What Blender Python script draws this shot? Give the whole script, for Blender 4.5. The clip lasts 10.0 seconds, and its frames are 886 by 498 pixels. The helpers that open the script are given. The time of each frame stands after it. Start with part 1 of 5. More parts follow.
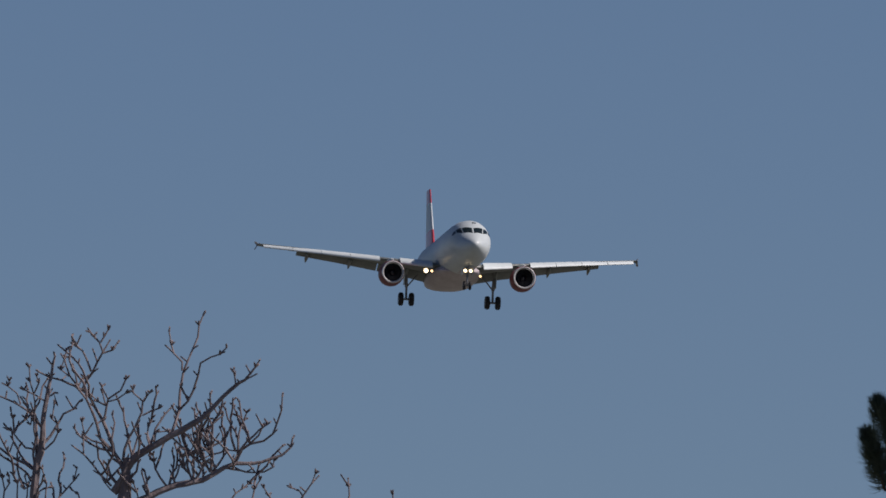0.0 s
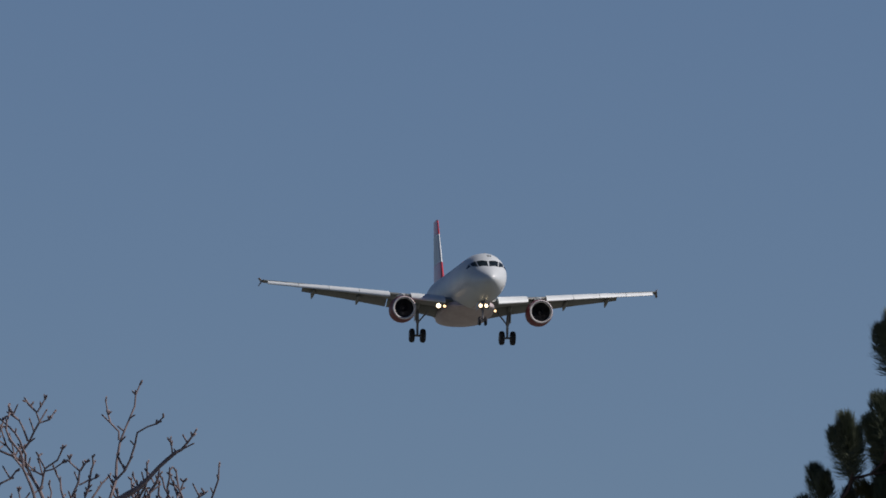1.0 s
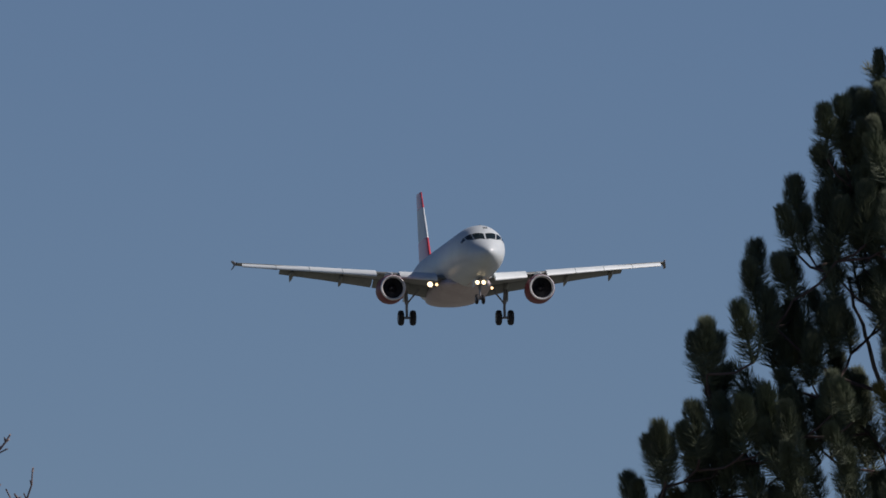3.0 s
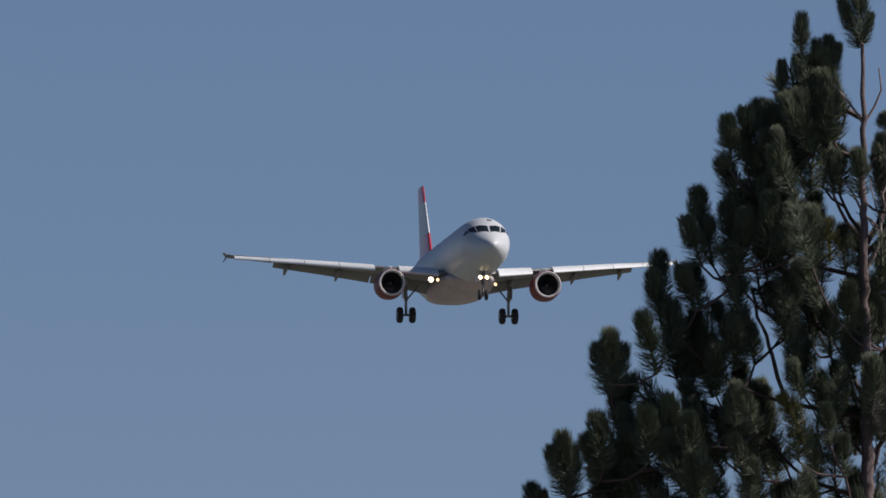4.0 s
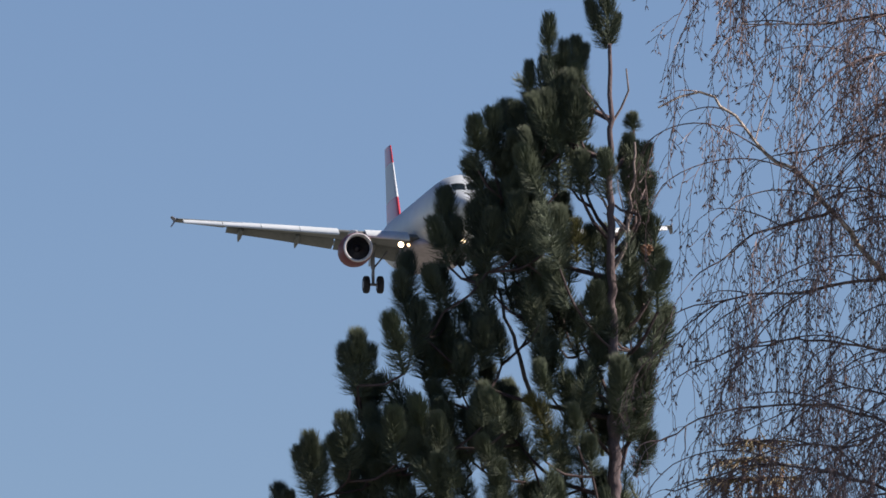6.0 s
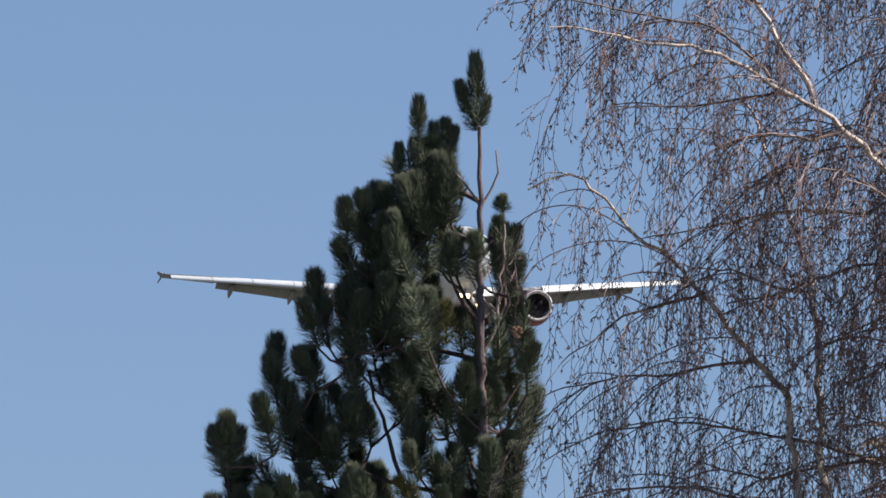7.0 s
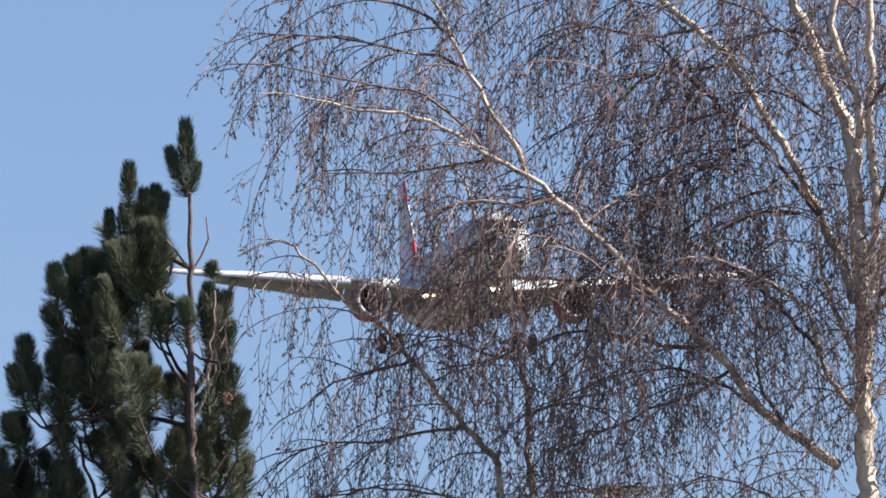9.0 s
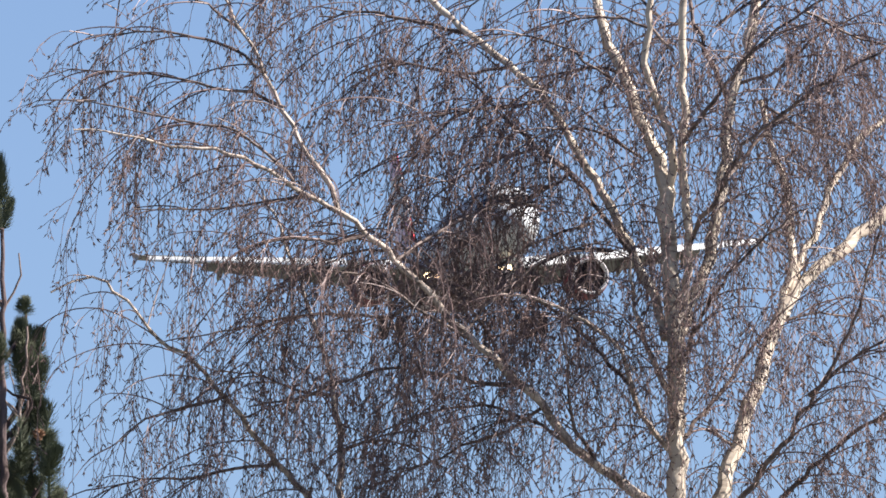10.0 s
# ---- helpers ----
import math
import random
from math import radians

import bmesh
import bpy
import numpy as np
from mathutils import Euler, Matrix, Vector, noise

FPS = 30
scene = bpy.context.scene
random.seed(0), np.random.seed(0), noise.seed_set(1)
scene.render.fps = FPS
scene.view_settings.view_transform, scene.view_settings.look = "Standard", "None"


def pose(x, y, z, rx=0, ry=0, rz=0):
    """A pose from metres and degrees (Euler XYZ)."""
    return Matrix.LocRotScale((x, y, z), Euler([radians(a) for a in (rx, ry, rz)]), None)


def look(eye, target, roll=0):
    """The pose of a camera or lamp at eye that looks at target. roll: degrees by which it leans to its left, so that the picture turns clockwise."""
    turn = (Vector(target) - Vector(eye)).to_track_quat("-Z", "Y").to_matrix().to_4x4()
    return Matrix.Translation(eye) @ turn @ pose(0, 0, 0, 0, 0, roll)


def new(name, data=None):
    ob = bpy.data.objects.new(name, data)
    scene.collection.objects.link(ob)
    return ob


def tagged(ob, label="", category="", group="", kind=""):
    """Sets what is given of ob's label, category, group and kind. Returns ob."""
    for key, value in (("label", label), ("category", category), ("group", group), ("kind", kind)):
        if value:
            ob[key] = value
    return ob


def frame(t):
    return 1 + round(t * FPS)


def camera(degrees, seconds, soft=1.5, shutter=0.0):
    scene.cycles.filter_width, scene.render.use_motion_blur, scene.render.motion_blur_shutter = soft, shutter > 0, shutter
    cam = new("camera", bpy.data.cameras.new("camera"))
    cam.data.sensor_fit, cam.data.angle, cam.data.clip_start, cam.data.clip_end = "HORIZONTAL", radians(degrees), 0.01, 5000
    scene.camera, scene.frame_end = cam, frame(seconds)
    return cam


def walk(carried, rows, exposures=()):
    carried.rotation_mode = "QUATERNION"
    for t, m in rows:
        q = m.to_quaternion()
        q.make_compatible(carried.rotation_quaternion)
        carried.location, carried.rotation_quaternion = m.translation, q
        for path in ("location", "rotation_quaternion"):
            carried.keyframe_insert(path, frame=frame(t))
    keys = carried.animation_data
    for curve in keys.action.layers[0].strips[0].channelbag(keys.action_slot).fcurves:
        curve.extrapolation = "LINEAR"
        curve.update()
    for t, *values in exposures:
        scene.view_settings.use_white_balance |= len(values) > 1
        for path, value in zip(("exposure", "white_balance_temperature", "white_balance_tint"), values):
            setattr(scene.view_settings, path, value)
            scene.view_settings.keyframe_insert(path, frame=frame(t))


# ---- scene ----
cam = camera(2.558, 10.0, soft=1.65)
EYE_Z = 1.7


def gaze(yaw, pitch, roll):
    """A hand-held long lens on one spot: yaw to the right, pitch up, roll, in degrees."""
    return pose(0, 0, EYE_Z, 0, 0, -yaw) @ pose(0, 0, 0, 90 + pitch) @ pose(0, 0, 0, 0, 0, roll)


walk(cam, [(t, gaze(yaw, pitch, roll)) for t, yaw, pitch, roll in (
    (0.0, -1.0878, 4.3000, -0.005),
    (0.5, -0.9832, 4.4152, 0.022),
    (1.0, -0.9041, 4.5000, -0.072),
    (1.5, -0.7499, 4.5401, -0.123),
    (2.0, -0.6802, 4.5865, -0.013),
    (2.5, -0.5317, 4.5583, 0.062),
    (3.0, -0.3657, 4.5195, 0.088),
    (3.2, -0.2846, 4.5268, 0.065),
    (4.3, -0.0352, 4.5606, 0.033),
    (4.5, 0.0000, 4.5654, 0.074),
    (5.0, 0.2129, 4.5524, 0.001),
    (5.5, 0.3853, 4.5457, 0.024),
    (6.0, 0.6460, 4.5530, -0.039),
    (6.2, 0.7509, 4.5628, -0.054),
    (7.3, 1.0672, 4.8324, 0.007),
    (7.5, 1.0929, 4.8272, 0.019),
    (8.0, 1.3621, 4.8139, -0.031),
    (8.5, 1.6202, 4.8211, -0.061),
    (9.0, 1.8638, 4.9815, -0.037),
    (9.5, 2.1251, 5.0597, 0.033),
    (10.0, 2.4070, 5.0874, 0.047),
)], exposures=((0.0, -0.11, 6500, 20), (3.0, -0.08, 6500, 20), (4.5, 0.28, 6600, 23), (5.5, 0.62, 6600, 22), (7.5, 0.96, 6550, 21), (8.0, 1.11, 6600, 21), (8.5, 1.16, 6650, 21), (9.0, 1.18, 6700, 21), (10.0, 1.30, 6750, 21)))

# ---- world and sun ----
SUN_AZ, SUN_EL = 96.0, 41.0
world = bpy.data.worlds.new("sky")
scene.world = world
world.use_nodes = True
wn = world.node_tree.nodes
sky = wn.new("ShaderNodeTexSky")
sky.sky_type = "NISHITA"
sky.sun_disc = False
sky.sun_elevation = radians(SUN_EL)
sky.sun_rotation = radians(SUN_AZ)
sky.altitude = 2500
sky.air_density = 1.0
sky.dust_density = 0.0
sky.ozone_density = 6.0
wn["Background"].inputs["Strength"].default_value = 0.05
world.node_tree.links.new(sky.outputs[0], wn["Background"].inputs["Color"])

sun_data = bpy.data.lights.new("sun", "SUN")
sun_data.energy = 4.2
sun_data.angle = radians(0.5)
sun_data.color = (1.0, 0.95, 0.87)
sun = new("sun", sun_data)
sun_dir = Vector((math.sin(radians(SUN_AZ)) * math.cos(radians(SUN_EL)),
                  math.cos(radians(SUN_AZ)) * math.cos(radians(SUN_EL)), math.sin(radians(SUN_EL))))
sun.matrix_world = look(sun_dir * 60, (0, 0, 0))


# ---- materials ----
def material(name, a, b, rough=0.6, metal=0.0, scale=4.0, fine=40.0, bump=0.0, stretch=(1, 1, 1), vary=0.0, mix=(0.35, 0.65), coat=0.0):
    """Two colours mixed by a coarse and a fine noise, with fine relief; vary: spread of brightness from piece to piece."""
    m = bpy.data.materials.new(name)
    m.use_nodes = True
    nt = m.node_tree
    n, ln = nt.nodes, nt.links.new
    bs = n["Principled BSDF"]
    bs.inputs["Metallic"].default_value = metal
    bs.inputs["Coat Weight"].default_value = coat
    tc = n.new("ShaderNodeTexCoord")
    mp = n.new("ShaderNodeMapping")
    mp.inputs["Scale"].default_value = stretch
    ln(tc.outputs["Object"], mp.inputs["Vector"])
    n1 = n.new("ShaderNodeTexNoise")
    n1.inputs["Scale"].default_value = scale
    n1.inputs["Detail"].default_value = 5
    n2 = n.new("ShaderNodeTexNoise")
    n2.inputs["Scale"].default_value = fine
    n2.inputs["Detail"].default_value = 4
    ln(mp.outputs[0], n1.inputs["Vector"])
    ln(mp.outputs[0], n2.inputs["Vector"])
    avg = n.new("ShaderNodeMix")
    avg.inputs["Factor"].default_value = 0.4
    ln(n1.outputs["Fac"], avg.inputs[2])
    ln(n2.outputs["Fac"], avg.inputs[3])
    ramp = n.new("ShaderNodeValToRGB")
    ramp.color_ramp.elements[0].position, ramp.color_ramp.elements[1].position = mix
    ramp.color_ramp.elements[0].color, ramp.color_ramp.elements[1].color = (*a, 1), (*b, 1)
    ln(avg.outputs[0], ramp.inputs["Fac"])
    out = ramp.outputs["Color"]
    if vary:
        info = n.new("ShaderNodeObjectInfo")
        geo = n.new("ShaderNodeNewGeometry")
        add = n.new("ShaderNodeMath")
        add.operation = "ADD"
        ln(info.outputs["Random"], add.inputs[0])
        ln(geo.outputs["Random Per Island"], add.inputs[1])
        rng = n.new("ShaderNodeMapRange")
        rng.inputs["From Max"].default_value = 2.0
        rng.inputs["To Min"].default_value = 1 - vary
        rng.inputs["To Max"].default_value = 1 + vary
        ln(add.outputs[0], rng.inputs["Value"])
        hs = n.new("ShaderNodeHueSaturation")
        ln(rng.outputs[0], hs.inputs["Value"])
        ln(out, hs.inputs["Color"])
        out = hs.outputs["Color"]
    ln(out, bs.inputs["Base Color"])
    rr = n.new("ShaderNodeMapRange")
    rr.inputs["To Min"].default_value = max(0.02, rough - 0.08)
    rr.inputs["To Max"].default_value = min(1.0, rough + 0.08)
    ln(n2.outputs["Fac"], rr.inputs["Value"])
    ln(rr.outputs[0], bs.inputs["Roughness"])
    if bump:
        bp = n.new("ShaderNodeBump")
        bp.inputs["Strength"].default_value = bump
        bp.inputs["Distance"].default_value = 0.02
        ln(n2.outputs["Fac"], bp.inputs["Height"])
        ln(bp.outputs[0], bs.inputs["Normal"])
    return m


def glow(name, colour, power):
    m = bpy.data.materials.new(name)
    m.use_nodes = True
    bs = m.node_tree.nodes["Principled BSDF"]
    bs.inputs["Base Color"].default_value = (0.9, 0.88, 0.8, 1)
    bs.inputs["Emission Color"].default_value = (*colour, 1)
    bs.inputs["Emission Strength"].default_value = power
    return m


WHITE = material("white_paint", (0.49, 0.545, 0.55), (0.57, 0.625, 0.625), 0.42, scale=0.35, fine=2.5)
BELLY = material("belly_paint", (0.38, 0.32, 0.325), (0.56, 0.51, 0.51), 0.4, scale=0.4, fine=3.0)
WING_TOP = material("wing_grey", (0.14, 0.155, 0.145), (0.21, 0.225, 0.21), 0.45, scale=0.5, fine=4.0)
SLAT = material("slat_paint", (0.58, 0.645, 0.64), (0.70, 0.76, 0.755), 0.5, 0.0, scale=0.8, fine=5.0)
FENCE = material("fence_grey", (0.18, 0.19, 0.20), (0.28, 0.28, 0.29), 0.5, scale=1.0, fine=5.0)
RED = material("red_paint", (0.42, 0.02, 0.025), (0.55, 0.03, 0.035), 0.33, scale=0.6, fine=4.0, coat=0.3)
TITLE = material("faded_red_lettering", (0.43, 0.36, 0.36), (0.51, 0.45, 0.45), 0.4, scale=0.8, fine=5.0)
NACELLE = material("nacelle_paint", (0.14, 0.020, 0.028), (0.22, 0.034, 0.044), 0.5, scale=0.7, fine=4.0)
LIP = material("inlet_metal", (0.66, 0.65, 0.63), (0.78, 0.77, 0.75), 0.38, 0.3, scale=1.0, fine=6.0)
DARK = material("fan_dark", (0.015, 0.015, 0.018), (0.04, 0.04, 0.045), 0.45, 0.4, scale=2.0, fine=9.0)
STEEL = material("gear_steel", (0.16, 0.17, 0.18), (0.30, 0.30, 0.31), 0.45, 0.3, scale=2.0, fine=12.0)
TYRE = material("tyre_rubber", (0.014, 0.014, 0.015), (0.03, 0.03, 0.032), 0.8, scale=3.0, fine=20.0)
GLASS = material("cockpit_glass", (0.008, 0.014, 0.014), (0.02, 0.03, 0.03), 0.12, scale=1.0, fine=3.0)
LAMP = glow("landing_light", (1.0, 0.80, 0.45), 4.0)
LAMP_DIM = glow("small_light", (1.0, 0.66, 0.30), 2.8)
NEEDLE = material("pine_needles", (0.066, 0.087, 0.056), (0.112, 0.137, 0.074), 0.72, scale=2.2, fine=25.0, vary=0.3)
OLD_NEEDLE = material("yellowed_needles", (0.06, 0.07, 0.02), (0.12, 0.11, 0.04), 0.55, scale=3.0, fine=25.0, vary=0.3)
PINE_BARK = material("pine_bark", (0.045, 0.032, 0.029), (0.13, 0.09, 0.08), 0.85, scale=6.0, fine=45.0, bump=0.6, stretch=(1, 1, 0.35))
PINE_TRUNK = material("pine_trunk_bark", (0.065, 0.050, 0.049), (0.19, 0.145, 0.138), 0.85, scale=6.0, fine=45.0, bump=0.6, stretch=(1, 1, 0.35))
DEAD_WOOD = material("bare_pine_wood", (0.17, 0.135, 0.115), (0.34, 0.28, 0.24), 0.85, scale=8.0, fine=60.0, bump=0.4, stretch=(1, 1, 0.3))
CONE = material("cone_brown", (0.14, 0.075, 0.04), (0.30, 0.17, 0.09), 0.8, scale=20.0, fine=80.0, vary=0.2)
BIRCH_BARK = material("birch_bark", (0.15, 0.12, 0.092), (0.62, 0.56, 0.445), 0.7, scale=4.0, fine=20.0, bump=0.2, stretch=(0.6, 0.6, 2.2), mix=(0.31, 0.47))
BIRCH_LIMB = material("birch_limb_bark", (0.09, 0.068, 0.056), (0.56, 0.50, 0.415), 0.75, scale=9.0, fine=42.0, bump=0.5, stretch=(1, 1, 1.2), mix=(0.37, 0.55))
BIRCH_BRANCH = material("birch_branch_bark", (0.06, 0.042, 0.038), (0.34, 0.28, 0.235), 0.7, scale=6.0, fine=26.0, bump=0.5, mix=(0.42, 0.68))
BIRCH_TWIG = material("birch_twig", (0.072, 0.050, 0.047), (0.265, 0.192, 0.170), 0.5, scale=2.0, fine=18.0, vary=0.5)
BIRCH_BUD = material("birch_bud", (0.072, 0.049, 0.046), (0.255, 0.180, 0.150), 0.5, scale=3.0, fine=25.0, vary=0.35)
GREY_BARK = material("grey_bark", (0.11, 0.088, 0.092), (0.29, 0.24, 0.235), 0.8, scale=5.0, fine=35.0, bump=0.5, stretch=(1, 1, 0.5), vary=0.06)
SPRUCE = material("spruce_needles", (0.11, 0.092, 0.040), (0.30, 0.22, 0.11), 0.65, scale=2.0, fine=20.0, vary=0.4)
GRASS = material("dry_grass", (0.092, 0.092, 0.074), (0.145, 0.143, 0.118), 0.95, scale=0.02, fine=1.3)


# ---- mesh helpers ----
class Geo:
    """Gathers vertices and faces of one mesh."""

    def __init__(self):
        self.v, self.f = [], []

    def tube(self, pts, radii, sides=5, cap=True):
        n, base = len(pts), len(self.v)
        ref = Vector((0.31, 0.93, 0.17))
        for i, p in enumerate(pts):
            d = (pts[min(i + 1, n - 1)] - pts[max(i - 1, 0)])
            if d.length < 1e-9:
                d = Vector((0, 0, 1))
            d.normalize()
            a = d.cross(ref)
            if a.length < 1e-3:
                a = d.cross(Vector((1, 0, 0)))
            a.normalize()
            b = d.cross(a)
            r = radii[i]
            for k in range(sides):
                w = 2 * math.pi * k / sides
                self.v.append(p + a * (r * math.cos(w)) + b * (r * math.sin(w)))
        for i in range(n - 1):
            for k in range(sides):
                k2 = (k + 1) % sides
                q = base + i * sides
                self.f.append((q + k, q + k2, q + sides + k2, q + sides + k))
        if cap:
            self.f.append(tuple(base + k for k in reversed(range(sides))))
            self.f.append(tuple(base + (n - 1) * sides + k for k in range(sides)))

    def spike(self, p, d, length, r):
        """A thin three-sided needle."""
        base = len(self.v)
        a = d.orthogonal().normalized()
        b = d.cross(a)
        for k in range(3):
            w = 2.094 * k
            self.v.append(p + a * (r * math.cos(w)) + b * (r * math.sin(w)))
        self.v.append(p + d * length)
        for k in range(3):
            self.f.append((base + k, base + (k + 1) % 3, base + 3))

    def bud(self, p, d, length, r):
        """A pointed spindle."""
        base = len(self.v)
        a = d.orthogonal().normalized()
        b = d.cross(a)
        self.v.append(p)
        for k in range(4):
            w = 1.5708 * k
            self.v.append(p + d * (length * 0.4) + a * (r * math.cos(w)) + b * (r * math.sin(w)))
        self.v.append(p + d * length)
        for k in range(4):
            k2 = (k + 1) % 4
            self.f.append((base, base + 1 + k2, base + 1 + k))
            self.f.append((base + 5, base + 1 + k, base + 1 + k2))

    def loft(self, rings, caps=True):
        base, m = len(self.v), len(rings[0])
        for r in rings:
            self.v.extend(Vector(p) for p in r)
        for i in range(len(rings) - 1):
            for k in range(m):
                k2 = (k + 1) % m
                q = base + i * m
                self.f.append((q + k, q + k2, q + m + k2, q + m + k))
        if caps:
            self.f.append(tuple(base + k for k in reversed(range(m))))
            self.f.append(tuple(base + (len(rings) - 1) * m + k for k in range(m)))

    def turned(self, profile, centre, axis="x", sides=28, closed=False):
        """A body of revolution from (along, radius) pairs round an axis through centre."""
        rings = []
        c = Vector(centre)
        for along, r in profile:
            ring = []
            for k in range(sides):
                w = 2 * math.pi * k / sides
                u, v = r * math.cos(w), r * math.sin(w)
                ring.append(c + (Vector((along, u, v)) if axis == "x" else Vector((u, along, v))))
            rings.append(ring)
        if closed:
            rings.append(rings[0])
        self.loft(rings, caps=not closed)

    def mesh(self, name, smooth=True):
        me = bpy.data.meshes.new(name)
        me.from_pydata([tuple(p) for p in self.v], [], self.f)
        bm = bmesh.new()
        bm.from_mesh(me)
        bmesh.ops.recalc_face_normals(bm, faces=bm.faces)
        bm.to_mesh(me)
        bm.free()
        if smooth:
            me.polygons.foreach_set("use_smooth", [True] * len(me.polygons))
            me.set_sharp_from_angle(angle=radians(40))
        me.update()
        return me

    def raw(self, name):
        me = bpy.data.meshes.new(name)
        me.from_pydata([tuple(p) for p in self.v], [], self.f)
        me.update()
        return me


def attach(name, me, mat, parent, label="", kind=""):
    ob = new(name, me)
    if mat is not None and not me.materials:
        me.materials.append(mat)
    ob.parent = parent
    return tagged(ob, label, kind=kind)


def part(name, geo, mat, parent, label="", kind="", smooth=True):
    return attach(name, geo.mesh(name, smooth), mat, parent, label, kind)


def glide(ctrl, step):
    """A smooth line through control points, resampled about every step metres."""
    c = [Vector(p) for p in ctrl]
    c = [c[0] * 2 - c[1]] + c + [c[-1] * 2 - c[-2]]
    out = []
    for i in range(1, len(c) - 2):
        a, b, d, e = c[i - 1], c[i], c[i + 1], c[i + 2]
        n = max(1, int((d - b).length / step))
        for k in range(n):
            t = k / n
            out.append(0.5 * ((2 * b) + (d - a) * t + (2 * a - 5 * b + 4 * d - e) * t * t + (3 * b - a - 3 * d + e) * t ** 3))
    out.append(c[-2])
    return out


# ---- ground ----
def build_ground():
    g = Geo()
    n, half = 40, 4600.0
    rnd = random.Random(3)
    for i in range(n + 1):
        for j in range(n + 1):
            x, y = -half + 2 * half * i / n, -half + 2 * half * j / n
            g.v.append(Vector((x, y, -rnd.uniform(0.0, 0.25) if abs(x) + abs(y) > 500 else 0.0)))
    for i in range(n):
        for j in range(n):
            q = i * (n + 1) + j
            g.f.append((q, q + n + 1, q + n + 2, q + 1))
    me = g.mesh("ground")
    ob = new("ground", me)
    me.materials.append(GRASS)
    tagged(ob, "flat open field of dry winter grass", "ground", kind="structure")


build_ground()


# ---- the airliner: nose towards +x, left wing +y; the nose tip lies 17 m ahead of the origin ----
def smooth_at(table, s):
    """Rows (s, values...): values at s, eased between rows."""
    for lo, hi in zip(table, table[1:]):
        if s <= hi[0]:
            t = max(0.0, (s - lo[0]) / (hi[0] - lo[0]))
            return [p + (q - p) * t for p, q in zip(lo[1:], hi[1:])]
    return list(table[-1][1:])


# distance from the nose, top, bottom, half width
HULL = [(0.0, -0.30, -0.42, 0.06), (0.12, -0.06, -0.65, 0.33), (0.5, 0.22, -0.93, 0.66), (1.0, 0.48, -1.18, 0.95), (1.6, 0.75, -1.38, 1.20),
        (2.2, 1.14, -1.53, 1.42), (2.8, 1.62, -1.63, 1.60), (3.4, 1.92, -1.70, 1.72), (4.5, 2.14, -1.80, 1.86), (6.0, 2.26, -1.86, 1.95),
        (7.5, 2.29, -1.87, 1.975), (24.5, 2.29, -1.87, 1.975), (27.0, 2.29, -1.52, 1.9), (30.0, 2.25, -0.80, 1.55),
        (33.0, 2.12, 0.0, 1.05), (36.0, 1.86, 0.88, 0.5), (37.5, 1.66, 1.34, 0.14)]


def hull_point(s, theta, out=0.0):
    top, low, half = smooth_at(HULL, s)
    zc = low * 0.5 + top * 0.5
    h = (top - low) / 2
    return Vector((17.0 - s, (half + out) * math.sin(theta), zc + (h + out) * math.cos(theta)))


def airfoil(le, chord, thick, drop=0.0):
    """A closed wing section in the x-z plane at le (x, y, z); drop: the nose-down turn in degrees."""
    pts = []
    for u in (1.0, 0.8, 0.55, 0.3, 0.14, 0.05, 0.012):
        pts.append((u, thick * (2.6 * math.sqrt(u) * (1 - u) * 0.55 + 0.02 * (1 - u)) + 0.002))
    pts.append((0.0, 0.0))
    for u in (0.012, 0.05, 0.14, 0.3, 0.55, 0.8, 1.0):
        pts.append((u, -thick * (2.6 * math.sqrt(u) * (1 - u) * 0.38 + 0.01 * (1 - u)) - 0.002))
    c, s = math.cos(radians(drop)), math.sin(radians(drop))
    ring = []
    for u, w in pts:
        x, z = -u * chord, w * chord
        ring.append(Vector((le[0] + x * c - z * s, le[1], le[2] + x * s + z * c)))
    return ring


# half span, leading edge behind the nose, chord, height, relative thickness
WING = [(1.2, 11.3, 7.6, -1.10, 0.13), (2.0, 11.9, 7.0, -1.02, 0.13), (6.4, 14.2, 4.45, -0.42, 0.115), (11.0, 16.6, 3.0, 0.21, 0.11), (14.0, 18.25, 2.25, 0.60, 0.11), (16.6, 19.6, 1.55, 0.93, 0.10)]


def wing_at(y):
    return smooth_at(WING, y)


def wing_ring(y, side, f0=0.0, f1=1.0, drop=0.0, dz=0.0, dx=0.0, thick=None):
    le, ch, z, th = wing_at(y)
    return airfoil((17.0 - le - f0 * ch + dx, side * y, z + dz), (f1 - f0) * ch, th if thick is None else thick, drop)


